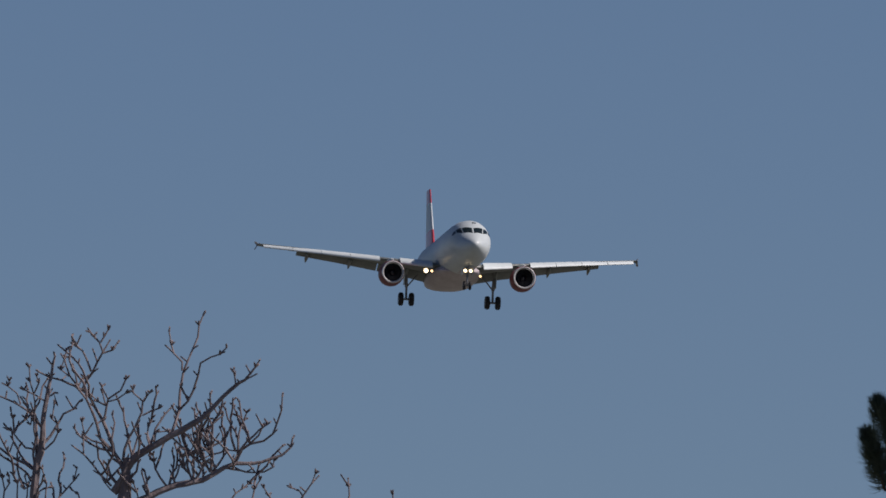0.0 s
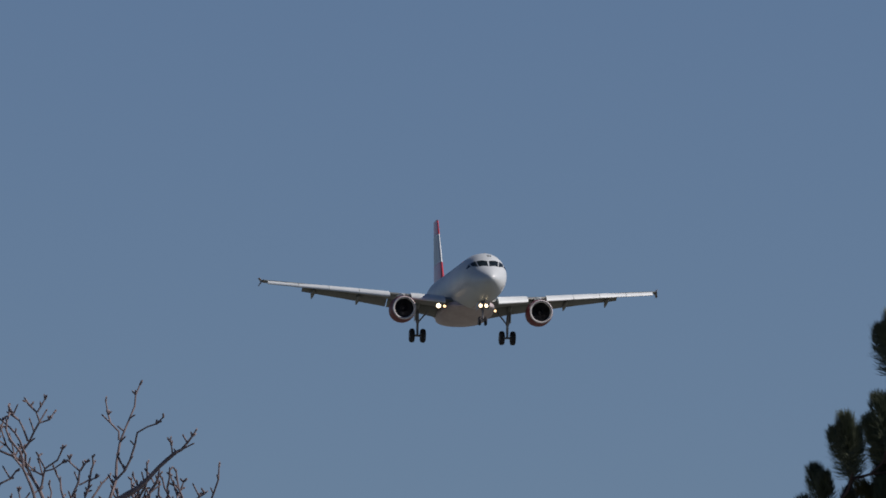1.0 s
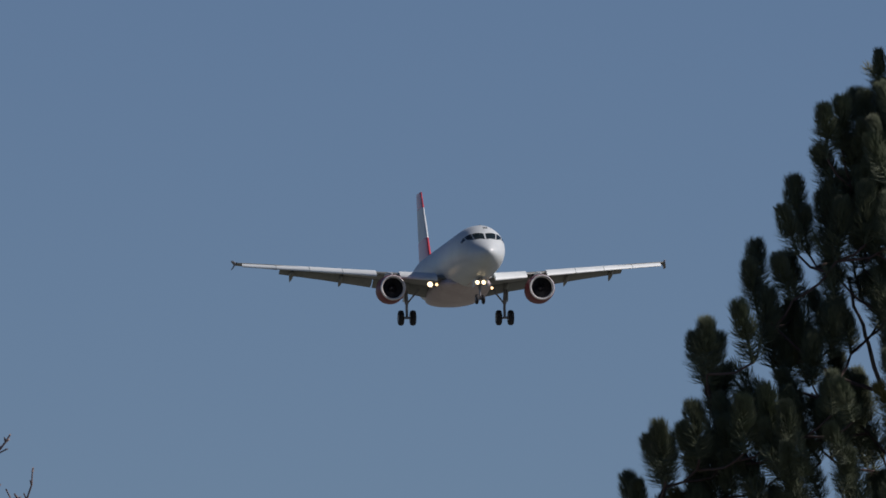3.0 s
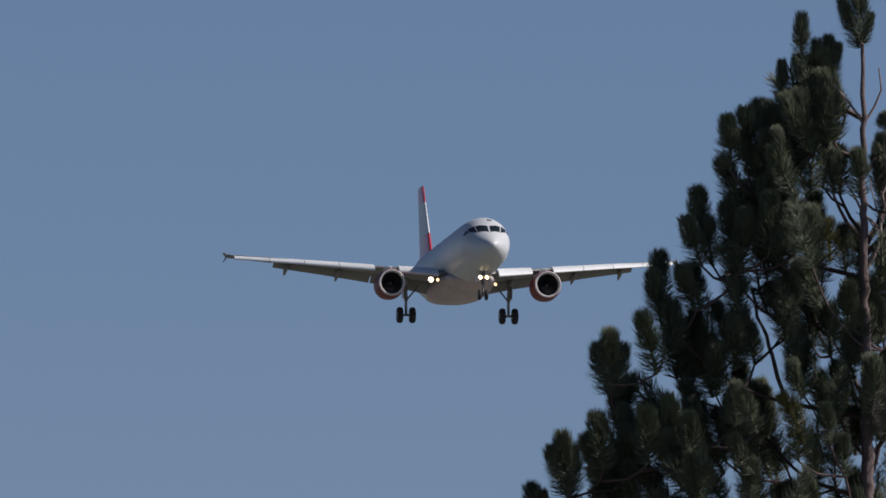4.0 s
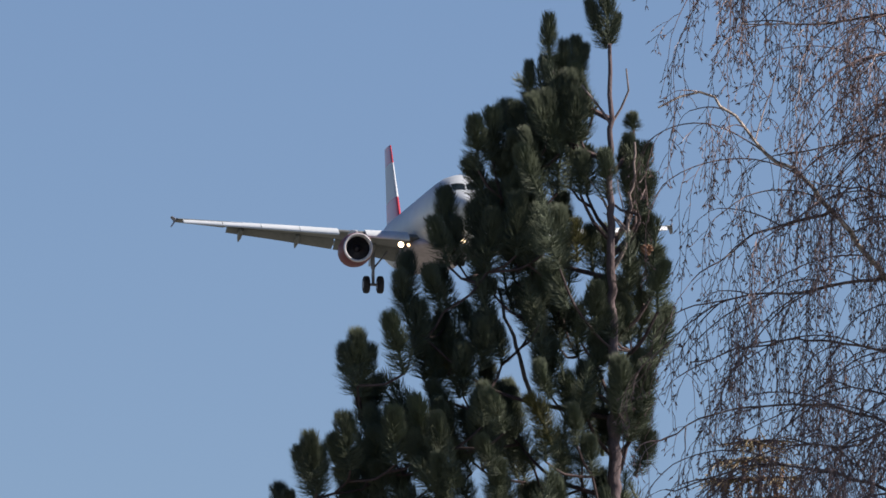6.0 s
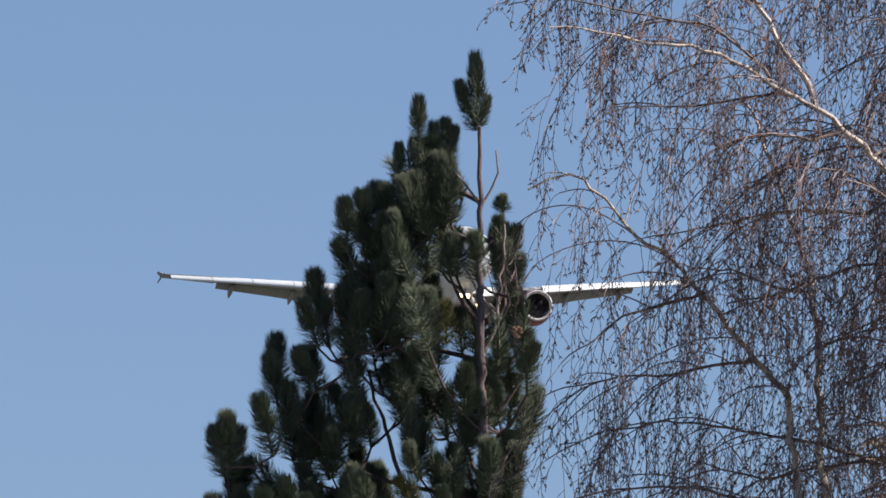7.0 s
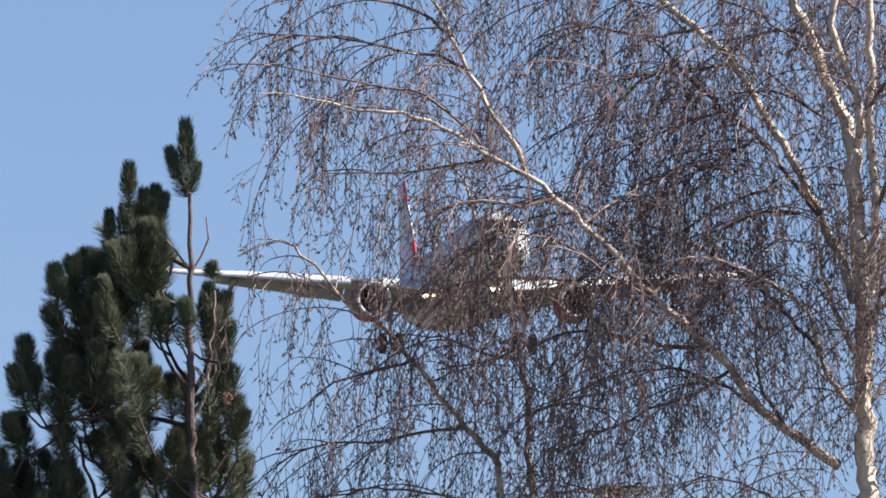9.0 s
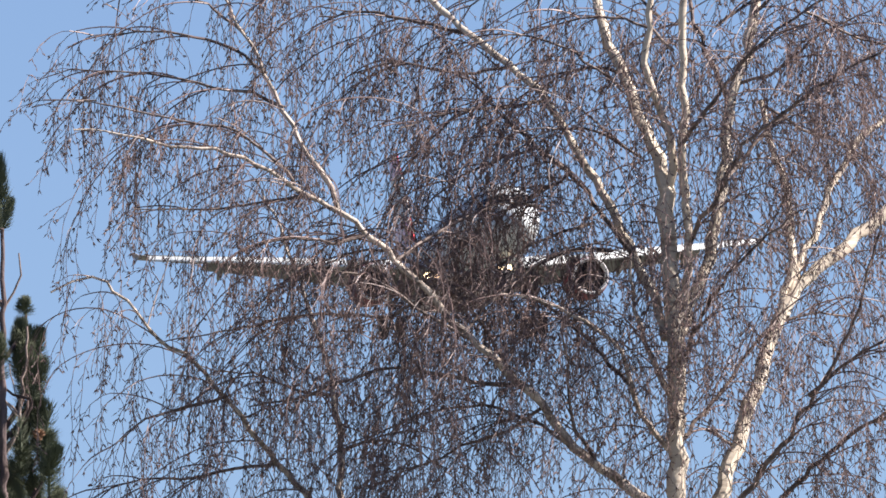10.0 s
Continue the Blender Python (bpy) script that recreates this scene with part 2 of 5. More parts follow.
def build_wing(plane, side):
    g = Geo()
    g.loft([wing_ring(y, side, 0.07, 0.80 if y < 13.4 else 1.0, 1.5) for y in (1.2, 2.0, 4.0, 6.4, 9.0, 11.0, 13.2, 13.5, 15.0, 16.6)])
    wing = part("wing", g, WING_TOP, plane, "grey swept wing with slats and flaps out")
    for a, b in ((2.25, 4.9), (6.6, 9.0), (9.04, 11.4), (11.44, 13.8), (13.84, 16.25)):
        g = Geo()
        rings = []
        for y in (a, (a + b) / 2, b):
            le, ch, z, th = wing_at(y)
            w = 0.14 * ch + 0.52
            rings.append(airfoil((17.0 - le + 0.30, side * y, z - 0.32), w, 0.22, -29))
        g.loft(rings)
        part("slat", g, SLAT, wing, "bright lowered slat")
    for a, b in ((2.1, 6.35), (6.45, 13.3)):
        g = Geo()
        rings = []
        for y in (a, (a + b) / 2, b):
            le, ch, z, th = wing_at(y)
            w = 0.31 * ch if y > 6 else 0.26 * ch
            rings.append(airfoil((17.0 - le - 0.735 * ch, side * y, z - 0.03 - 0.018 * ch), w, 0.14, 24))
        g.loft(rings)
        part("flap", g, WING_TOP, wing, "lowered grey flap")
    for y in (3.9, 8.75, 12.4):
        le, ch, z, th = wing_at(y)
        g = Geo()
        x0, zz = 17.0 - le - 0.55 * ch, z - 0.30
        g.loft([[Vector((x0 - t * 2.4 * min(1.0, ch / 3.2), side * (y + w * 0.17 * math.sin(q)), zz - t * t * 0.55 + 0.04 + w * 0.26 * math.cos(q)))
                 for q in [2 * math.pi * k / 10 for k in range(10)]] for t, w in ((0, 0.1), (0.12, 0.6), (0.35, 1.0), (0.6, 0.95), (0.85, 0.55), (1.0, 0.08))])
        part("flap_track_fairing", g, WING_TOP, wing)
    le, ch, z, th = wing_at(16.6)
    g = Geo()
    x0 = 17.0 - le
    for top in (1, -1):
        zt = 0.30 if top > 0 else -0.36
        quad = [(x0 - 0.1, 0.0), (x0 - 1.5, 0.0), (x0 - 1.75, zt), (x0 - 1.0, zt)]
        y0, y1 = side * 16.62, side * 16.86
        g.loft([[Vector((x, y0 if abs(h) < 0.01 else y1 - side * 0.05, z + h)) for x, h in quad],
                [Vector((x, y0 + side * 0.06 if abs(h) < 0.01 else y1, z + h)) for x, h in quad]])
    part("wingtip_fence", g, FENCE, wing, smooth=False)
    g = Geo()
    g.turned([(-0.35, 0.02), (-0.2, 0.07), (0.05, 0.07), (0.2, 0.02)], (x0 - 0.2, side * 16.6, z), sides=10)
    part("navigation_light", g, GLASS, wing)


def build_engine(plane, side):
    y, z, x0 = side * 5.75, -1.89, 5.75
    g = Geo()
    g.turned([(-0.05, 0.955), (-0.35, 1.03), (-1.0, 1.09), (-1.8, 1.10), (-2.6, 1.0), (-3.1, 0.90), (-3.1, 0.84), (-2.4, 0.86),
              (-1.2, 0.85), (-0.05, 0.89)], (x0, y, z), sides=40, closed=True)
    eng = part("engine", g, NACELLE, plane, "red engine nacelle with a bright metal inlet lip")
    g = Geo()
    g.turned([(-0.09, 0.975), (0.02, 0.955), (0.06, 0.915), (0.05, 0.865), (-0.03, 0.82), (-0.25, 0.80), (-0.25, 0.79), (-0.28, 0.785), (-0.3, 0.84), (-0.1, 0.92)],
             (x0, y, z), sides=40, closed=True)
    part("inlet_lip", g, LIP, eng, "bright metal inlet lip")
    g = Geo()
    g.turned([(-0.75, 0.86), (-0.80, 0.86)], (x0, y, z), sides=36)
    part("fan_case", g, DARK, eng)
    for k in range(24):
        w = 2 * math.pi * k / 24
        b = Geo()
        u, v = Vector((0, math.cos(w), math.sin(w))), Vector((0, -math.sin(w), math.cos(w)))
        c = Vector((x0 - 0.68, y, z))
        rings = []
        for r, wd, tw in ((0.24, 0.05, 0.06), (0.55, 0.07, 0.04), (0.82, 0.085, 0.015)):
            e = v * wd + Vector((tw, 0, 0))
            e2 = v * -wd - Vector((tw, 0, 0))
            t = Vector((0.008, 0, 0))
            rings.append([c + u * r + e, c + u * r + e + t, c + u * r + e2 + t, c + u * r + e2])
        b.loft(rings)
        part("fan_blade", b, DARK, eng, smooth=False)
    g = Geo()
    g.turned([(-0.30, 0.01), (-0.38, 0.10), (-0.52, 0.2), (-0.70, 0.26)], (x0, y, z), sides=18)
    part("spinner", g, DARK, eng)
    g = Geo()
    g.turned([(-2.2, 0.62), (-3.2, 0.55), (-4.0, 0.38), (-4.6, 0.08)], (x0, y, z), sides=24)
    part("exhaust_cone", g, LIP, eng)
    g = Geo()
    g.loft([[Vector((x, y + w * a, zz)) for a, zz in ((-1, z0), (1, z0), (1, z1), (-1, z1))]
            for x, w, z0, z1 in ((x0 - 0.8, 0.05, z + 1.1, z + 1.22), (x0 - 1.6, 0.2, z + 0.9, z + 1.36), (x0 - 3.2, 0.22, z + 0.5, z + 1.35), (x0 - 5.2, 0.06, z + 0.7, z + 1.2))])
    part("pylon", g, WHITE, eng)


def wheel(parent, x, y, z, r, w):
    g = Geo()
    h = w / 2
    g.turned([(-h, r * 0.55), (-h, r * 0.80), (-h * 0.8, r * 0.94), (-h * 0.35, r), (h * 0.35, r), (h * 0.8, r * 0.94), (h, r * 0.80), (h, r * 0.55)], (x, y, z), "y", 26)
    tyre = part("wheel", g, TYRE, parent, "black tyre")
    g = Geo()
    g.turned([(-h * 0.8, r * 0.5), (-h * 1.04, r * 0.42), (-h * 1.04, r * 0.1), (h * 1.04, r * 0.1), (h * 1.04, r * 0.42), (h * 0.8, r * 0.5)], (x, y, z), "y", 18)
    part("rim", g, STEEL, tyre)


def lamp_disc(parent, p, r, mat, name="landing_light"):
    g = Geo()
    # the forward rim is an added hood that keeps the lens's light off the hull
    g.turned([(-0.28, r * 0.4), (-0.10, r * 1.08), (0.02, r * 1.1), (0.24, r * 1.1), (0.24, r * 1.03), (0.02, r)], p, sides=16)
    case = part(name, g, STEEL, parent, "lit landing light")
    g = Geo()
    g.turned([(0.024, r * 0.98), (0.06, r * 0.8), (0.085, r * 0.35)], p, sides=16)
    part("lens", g, mat, case, "glowing warm white lens")


def build_gear(plane, side):
    x, y, zw = -0.7, side * 3.795, -3.55
    g = Geo()
    g.tube([Vector((x + 0.1, y + side * 0.12, -1.1)), Vector((x, y, -2.5))], [0.17, 0.15], 12)
    g.tube([Vector((x, y, -2.4)), Vector((x, y, zw))], [0.1, 0.1], 12)
    g.tube([Vector((x, y - 0.55, zw)), Vector((x, y + 0.55, zw))], [0.09, 0.09], 10)
    gear = part("main_gear", g, STEEL, plane, "grey lowered main landing gear leg")
    g = Geo()
    g.tube([Vector((x, y - side * 0.03, -2.45)), Vector((x + 0.1, y - side * 0.95, -1.35))], [0.06, 0.07], 8)
    part("side_brace", g, STEEL, gear)
    g = Geo()
    g.tube([Vector((x - 0.22, y, -2.3)), Vector((x - 0.42, y, -2.85)), Vector((x - 0.2, y, zw + 0.1))], [0.05, 0.06, 0.05], 6)
    part("torque_link", g, STEEL, gear)
    g = Geo()
    g.loft([[Vector((xx, y + side * (0.20 + o), zz)) for xx, zz in ((x + 0.45, -1.0), (x - 0.5, -1.0), (x - 0.4, -2.3), (x + 0.3, -2.3))] for o in (0.0, 0.05)])
    part("gear_door", g, WHITE, gear, smooth=False)
    wheel(gear, x, y - 0.465, zw, 0.585, 0.42)
    wheel(gear, x, y + 0.465, zw, 0.585, 0.42)


def build_nose_gear(plane):
    x, zw = 11.9, -3.45
    g = Geo()
    g.tube([Vector((x - 0.3, 0, -1.7)), Vector((x, 0, -2.7))], [0.12, 0.11], 10)
    g.tube([Vector((x, 0, -2.6)), Vector((x, 0, zw))], [0.07, 0.07], 10)
    g.tube([Vector((x, -0.28, zw)), Vector((x, 0.28, zw))], [0.06, 0.06], 8)
    gear = part("nose_gear", g, STEEL, plane, "grey lowered nose landing gear leg with lights")
    for s in (-1, 1):
        wheel(gear, x, s * 0.25, zw, 0.38, 0.22)
        lamp_disc(gear, (x + 0.22, s * 0.24, -2.20), 0.155, LAMP, "taxi_light")
        g = Geo()
        g.loft([[Vector((xx, s * (0.45 + o), zz)) for xx, zz in ((x + 0.9, -1.95), (x - 0.7, -2.0), (x - 0.6, -2.55), (x + 0.7, -2.5))] for o in (0.0, 0.03)])
        part("gear_door", g, WHITE, gear, smooth=False)
    g = Geo()
    g.tube([Vector((x - 0.05, 0, -2.6)), Vector((x + 1.0, 0, -1.85))], [0.05, 0.06], 8)
    part("drag_brace", g, STEEL, gear)


def build_airliner():
    plane = new("airliner")
    tagged(plane, "white twin-engine jet airliner with red tail, wheels down, lights on", "airplane")
    g = Geo()
    stations = [0.0, 0.05, 0.12, 0.25, 0.5, 0.75, 1.0, 1.3, 1.6, 1.9, 2.2, 2.5, 2.8, 3.1, 3.4, 4.0, 4.5, 5.2, 6.0, 7.5, 12, 18, 24.5, 26, 27, 28.5, 30, 31.5, 33, 34.5, 36, 37.5]
    g.loft([[hull_point(s, 2 * math.pi * k / 48) for k in range(48)] for s in stations])
    hull = part("fuselage", g, WHITE, plane, "white rounded fuselage")
    # cockpit windows: bands of the nose skin, set a little proud
    for t0, t1, s0, s1, s2, s3 in ((2.6, 35, 1.62, 2.36, 1.98, 2.72), (38, 56, 2.04, 2.80, 2.66, 3.24), (58.5, 72, 2.76, 3.34, 3.24, 3.66)):
        for side in (1, -1):
            g = Geo()
            rows = []
            for i in range(6):
                u = i / 5
                th = side * radians(t0 + (t1 - t0) * u)
                a, b = s0 + (s2 - s0) * u, s1 + (s3 - s1) * u
                rows.append([hull_point(a + (b - a) * k / 5, th, 0.012) for k in range(6)] +
                            [hull_point(a + (b - a) * k / 5, th, -0.03) for k in reversed(range(6))])
            g.loft(rows)
            part("cockpit_window", g, GLASS, hull, "dark cockpit window")
    # lettering, as plain bars that lie on the skin
    def skin_bar(name, s0, s1, t0, t1, mat):
        g = Geo()
        rows = []
        for i in range(4):
            th = radians(t0 + (t1 - t0) * i / 3)
            rows.append([hull_point(s0 + (s1 - s0) * k / 3, th, 0.014) for k in range(4)] + [hull_point(s0 + (s1 - s0) * k / 3, th, -0.02) for k in reversed(range(4))])
        g.loft(rows)
        part(name, g, mat, hull)

    for k in range(5):
        skin_bar("belly_mark", 5.6 + 0.95 * k, 6.3 + 0.95 * k, 146, 188, TITLE)
    for t0, s0 in ((1.0, 3.02), (5.0, 3.02), (9.5, 3.06)):
        skin_bar("nose_mark", s0, s0 + 0.30, t0, t0 + 2.4, GLASS)
    # the wing-to-body fairing
    g = Geo()
    rings = []
    for s, low, half, top in ((10.4, -1.80, 0.9, -1.5), (11.3, -1.95, 1.7, -1.1), (12.8, -2.2, 2.1, -0.85), (15.5, -2.5, 2.25, -0.75), (19.0, -2.55, 2.2, -0.8), (21.5, -2.35, 1.8, -1.3), (23.6, -2.0, 0.8, -1.7)):
        rings.append([Vector((17 - s, half * math.copysign(abs(math.sin(q)) ** 0.8, math.sin(q)), (low + top) / 2 + (top - low) / 2 * math.cos(q))) for q in [2 * math.pi * k / 32 for k in range(32)]])
    g.loft(rings)
    part("belly_fairing", g, BELLY, plane, "dull greyish belly fairing")
    g = Geo()
    g.loft([[Vector((17 - s, 0.03 * a, z)) for a, z in ((-1, z0), (1, z0), (0.6, z1), (-0.6, z1))] for s, z0, z1 in ((4.3, 1.75, 1.8), (4.45, 1.75, 2.2), (4.75, 1.8, 2.2), (4.85, 1.8, 1.9))])
    part("antenna", g, STEEL, hull)
    for side in (1, -1):
        build_wing(plane, side)
        build_engine(plane, side)
        build_gear(plane, side)

    lamp_disc(plane, (4.9, -2.80, -1.57), 0.20, LAMP)
    lamp_disc(plane, (4.8, -2.28, -1.58), 0.12, LAMP_DIM, "turnoff_light")
    lamp_disc(plane, (5.5, 1.88, -1.93), 0.11, LAMP_DIM)
    build_nose_gear(plane)
    # fin in three painted bands
    fin = [(1.6, 29.4, 6.6), (2.2, 30.2, 6.0), (8.05, 34.6, 2.55)]

    def fin_ring(z):
        le, ch = smooth_at(fin, z)
        return [Vector((p.x, p.z, z)) for p in airfoil((17 - le, 0, 0), ch, 0.055 + 0.02)]

    lower = Geo()
    lower.loft([fin_ring(z) for z in (1.6, 2.2, 3.0, 4.2)])
    root = part("tail_fin", lower, RED, plane, "tail fin with red and white bands")
    mid = Geo()
    mid.loft([fin_ring(z) for z in (4.2, 5.4, 6.75)])
    part("fin_band", mid, WHITE, root, "white band of the fin")
    tip = Geo()
    tip.loft([fin_ring(z) for z in (6.75, 7.4, 7.95, 8.05)])
    part("fin_tip", tip, RED, root, "red fin tip")
    for side in (1, -1):
        g = Geo()
        g.loft([airfoil((17 - le, side * y, z), ch, 0.09, -2) for y, le, ch, z in ((0.3, 31.4, 3.9, 0.95), (3.2, 33.3, 2.7, 1.25), (6.2, 35.2, 1.5, 1.57))])
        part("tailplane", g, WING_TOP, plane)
    g = Geo()
    g.turned([(0.0, 0.12), (-0.3, 0.11), (-0.55, 0.06)], (17 - 37.4, 0, 1.44), sides=14)
    part("tail_cone", g, STEEL, plane)
    return plane


airliner = build_airliner()


# ---- trees ----
class Tree:
    """A tree thing with its grown boughs, so that a new bough can start on an older one."""

    def __init__(self, name, x, y, label, seed, sunk=0.0):
        self.ob = new(name)
        self.ob.location = (x, y, sunk)
        self.x, self.away = x, y
        tagged(self.ob, label, "tree")
        self.pts = []
        self.boughs = []
        self.wood = []
        self.rnd = random.Random(seed)

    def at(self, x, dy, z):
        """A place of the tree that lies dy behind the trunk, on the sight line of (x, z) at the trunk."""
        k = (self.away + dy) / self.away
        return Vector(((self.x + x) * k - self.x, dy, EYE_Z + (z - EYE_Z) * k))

    def depth(self, x, z):
        best, d = 0.0, 1e9
        for p in self.pts:
            e = (p.x - x) ** 2 + (p.z - z) ** 2
            if e < d:
                best, d = p.y, e
        return best if d < 0.12 else self.rnd.uniform(-0.3, 0.3)


def grow(tree, r0, r1, *xz, lean=None, step=0.06, wobble=0.006):
    """A bough's line through (x, z) places of the tree, starting at the depth of what it grows on."""
    y = tree.depth(*xz[0])
    run = lean if lean is not None else tree.rnd.uniform(-0.35, 0.35)
    ctrl, dist = [], 0.0
    for i, (x, z) in enumerate(xz):
        if i:
            dist += math.hypot(x - xz[i - 1][0], z - xz[i - 1][1])
        ctrl.append((x, y + run * dist, z))
    line = glide(ctrl, step)
    n = len(line)
    radii = []
    for i, p in enumerate(line):
        if 0 < i:
            p += Vector((tree.rnd.gauss(0, wobble), tree.rnd.gauss(0, wobble), tree.rnd.gauss(0, wobble * 0.5)))
        radii.append((r0 + (r1 - r0) * i / max(1, n - 1)) * tree.rnd.uniform(0.93, 1.08))
    tree.pts.extend(p.copy() for p in line)
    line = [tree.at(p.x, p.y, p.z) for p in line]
    tree.boughs.append((line, radii))
    return line, radii


# -- leafless trees with thick, knobbly twigs --
def knobby(tree, r0, r1, *xz, lean=None):
    line, radii = grow(tree, r0, r1, *xz, lean=lean, step=0.035, wobble=0.0025)
    g, rnd = Geo(), tree.rnd
    g.tube(line, radii, 7)
    n = len(line)
    side = 1
    for i in range(2, n - 1):
        if radii[i] > 0.014 or rnd.random() > 0.72:
            continue
        d = (line[min(i + 1, n - 1)] - line[i - 1]).normalized()
        side = -side
        out = Vector((side * rnd.uniform(0.5, 1), rnd.uniform(-0.7, 0.7), rnd.uniform(0.1, 0.8))).normalized()
        d2 = (d * 0.5 + out).normalized()
        ln = rnd.choice((0.012, 0.016, 0.022, 0.03, 0.045, 0.06))
        e = line[i] + d2 * ln
        g.tube([line[i], e], [0.0042, 0.0036], 5)
        g.bud(e - d2 * 0.004, d2, 0.018, 0.0058)
    end = line[-1]
    d = (end - line[-2]).normalized()
    g.bud(end - d * 0.005, d, 0.014, max(0.0065, r1 * 1.4))
    for k in range(4):
        out = (d * 0.9 + Vector((rnd.uniform(-1, 1), rnd.uniform(-1, 1), rnd.uniform(-0.4, 0.8)))).normalized()
        p = line[max(0, n - 1 - rnd.randint(0, 1))]
        g.tube([p, p + out * 0.012], [0.005, 0.005], 5)
        g.bud(p + out * 0.01, out, 0.017, 0.0065)
    part("branch", g, GREY_BARK, tree.ob)


def thicket(tree, count, x0, x1, z0, z1):
    """Lesser twigs that rise from the boughs between two heights."""
    rnd = tree.rnd
    g = Geo()
    roots = [p for line, radii in tree.boughs for p in line if x0 < p.x < x1 and z0 < p.z < z1]
    for _ in range(count):
        if not roots:
            break
        p = rnd.choice(roots).copy()
        d = Vector((rnd.uniform(-0.8, 0.8), rnd.uniform(-0.8, 0.8), rnd.uniform(0.2, 1.0))).normalized()
        pts, n = [p.copy()], rnd.randint(3, 8)
        for _k in range(n):
            d = (d + Vector((rnd.uniform(-0.45, 0.45), rnd.uniform(-0.45, 0.45), rnd.uniform(-0.05, 0.4)))).normalized()
            p = p + d * 0.04
            pts.append(p.copy())
            if rnd.random() < 0.7:
                o = (d + Vector((rnd.uniform(-1, 1), rnd.uniform(-1, 1), rnd.uniform(0, 0.6)))).normalized()
                g.tube([p, p + o * 0.016], [0.0045, 0.004], 5)
                g.bud(p + o * 0.013, o, 0.015, 0.006)
        g.tube(pts, [0.0062 - 0.0022 * k / n for k in range(n + 1)], 5)
        g.bud(pts[-1] - d * 0.004, d, 0.022, 0.0068)
    part("twig_growth", g, GREY_BARK, tree.ob, kind="stuff")


tree_a = Tree("bare_tree", -3.57, 90.0, "slender leafless grey tree with knobbly bud-tipped twigs", 11, -0.015)
knobby(tree_a, 0.13, 0.021, (0.120, 0.000), (0.050, 2.567), (-0.040, 5.134), (0.000, 7.335), lean=0.0)
knobby(tree_a, 0.021, 0.005, (0.000, 7.335), (0.008, 7.469), (0.038, 7.597), (0.038, 7.675), (0.058, 7.803), (0.076, 7.907), (0.097, 7.997), lean=0.0)
knobby(tree_a, 0.0069, 0.0038, (-0.005, 7.482), (-0.039, 7.507), (-0.116, 7.546), (-0.168, 7.585), (-0.232, 7.624))
knobby(tree_a, 0.0079, 0.0031, (0.008, 7.469), (0.013, 7.572), (0.012, 7.649), (-0.008, 7.739), (-0.065, 7.773), (-0.129, 7.804), (-0.219, 7.843))
knobby(tree_a, 0.0049, 0.0031, (0.013, 7.572), (-0.039, 7.580), (-0.078, 7.623), (-0.103, 7.657), (-0.129, 7.675))
knobby(tree_a, 0.0049, 0.0031, (0.033, 7.675), (0.002, 7.739), (0.002, 7.829), (-0.019, 7.881), (-0.021, 7.945))
knobby(tree_a, 0.0040, 0.0031, (0.051, 7.791), (0.012, 7.816), (-0.039, 7.842))
knobby(tree_a, 0.0069, 0.0038, (0.043, 7.597), (0.077, 7.636), (0.107, 7.688), (0.136, 7.734), (0.179, 7.757), (0.205, 7.790))
knobby(tree_a, 0.0045, 0.0031, (-0.077, 7.314), (-0.075, 7.417), (-0.090, 7.456))
knobby(tree_a, 0.0045, 0.0031, (-0.141, 7.314), (-0.136, 7.392), (-0.147, 7.443), (-0.155, 7.500))
knobby(tree_a, 0.0040, 0.0031, (-0.039, 7.314), (-0.031, 7.404), (-0.039, 7.448))
knobby(tree_a, 0.0040, 0.0031, (0.051, 7.327), (0.054, 7.417), (0.038, 7.482))
knobby(tree_a, 0.0045, 0.0031, (0.002, 7.417), (-0.039, 7.392), (-0.064, 7.430))
knobby(tree_a, 0.0040, 0.0031, (-0.136, 7.379), (-0.111, 7.417), (-0.116, 7.448))
knobby(tree_a, 0.0040, 0.0031, (0.013, 7.371), (0.038, 7.391), (0.069, 7.399))
knobby(tree_a, 0.0040, 0.0031, (-0.060, 7.778), (-0.078, 7.829), (-0.122, 7.863), (-0.111, 7.886))
knobby(tree_a, 0.0040, 0.0031, (-0.008, 7.739), (-0.019, 7.688), (-0.039, 7.713))
knobby(tree_a, 0.0040, 0.0031, (0.058, 7.803), (0.089, 7.829), (0.102, 7.791))
knobby(tree_a, 0.0049, 0.0031, (0.051, 7.572), (0.090, 7.610), (0.110, 7.649), (0.107, 7.688))
knobby(tree_a, 0.0040, 0.0031, (0.107, 7.688), (0.084, 7.713), (0.089, 7.778))
knobby(tree_a, 0.0040, 0.0031, (0.002, 7.829), (0.025, 7.876), (0.012, 7.907))
knobby(tree_a, 0.0049, 0.0031, (-0.090, 7.649), (-0.096, 7.714), (-0.103, 7.747))
thicket(tree_a, 10, -1.0, 1.0, 7.29, 7.80)
tree_b = Tree("bare_tree", -3.16, 90.0, "leafless grey tree with thick forked limbs and knobbly twigs", 12, -0.015)
knobby(tree_b, 0.13, 0.036, (0.120, 0.000), (0.050, 2.567), (-0.040, 5.134), (0.000, 7.334), lean=0.0)
knobby(tree_b, 0.036, 0.018, (0.000, 7.334), (0.005, 7.417), (0.008, 7.481), (0.015, 7.530), lean=0.0)
knobby(tree_b, 0.0101, 0.0038, (-0.000, 7.468), (-0.044, 7.558), (-0.070, 7.636), (-0.096, 7.700), (-0.129, 7.765), (-0.173, 7.829), (-0.211, 7.855), (-0.289, 7.886), (-0.340, 7.901), (-0.386, 7.927))
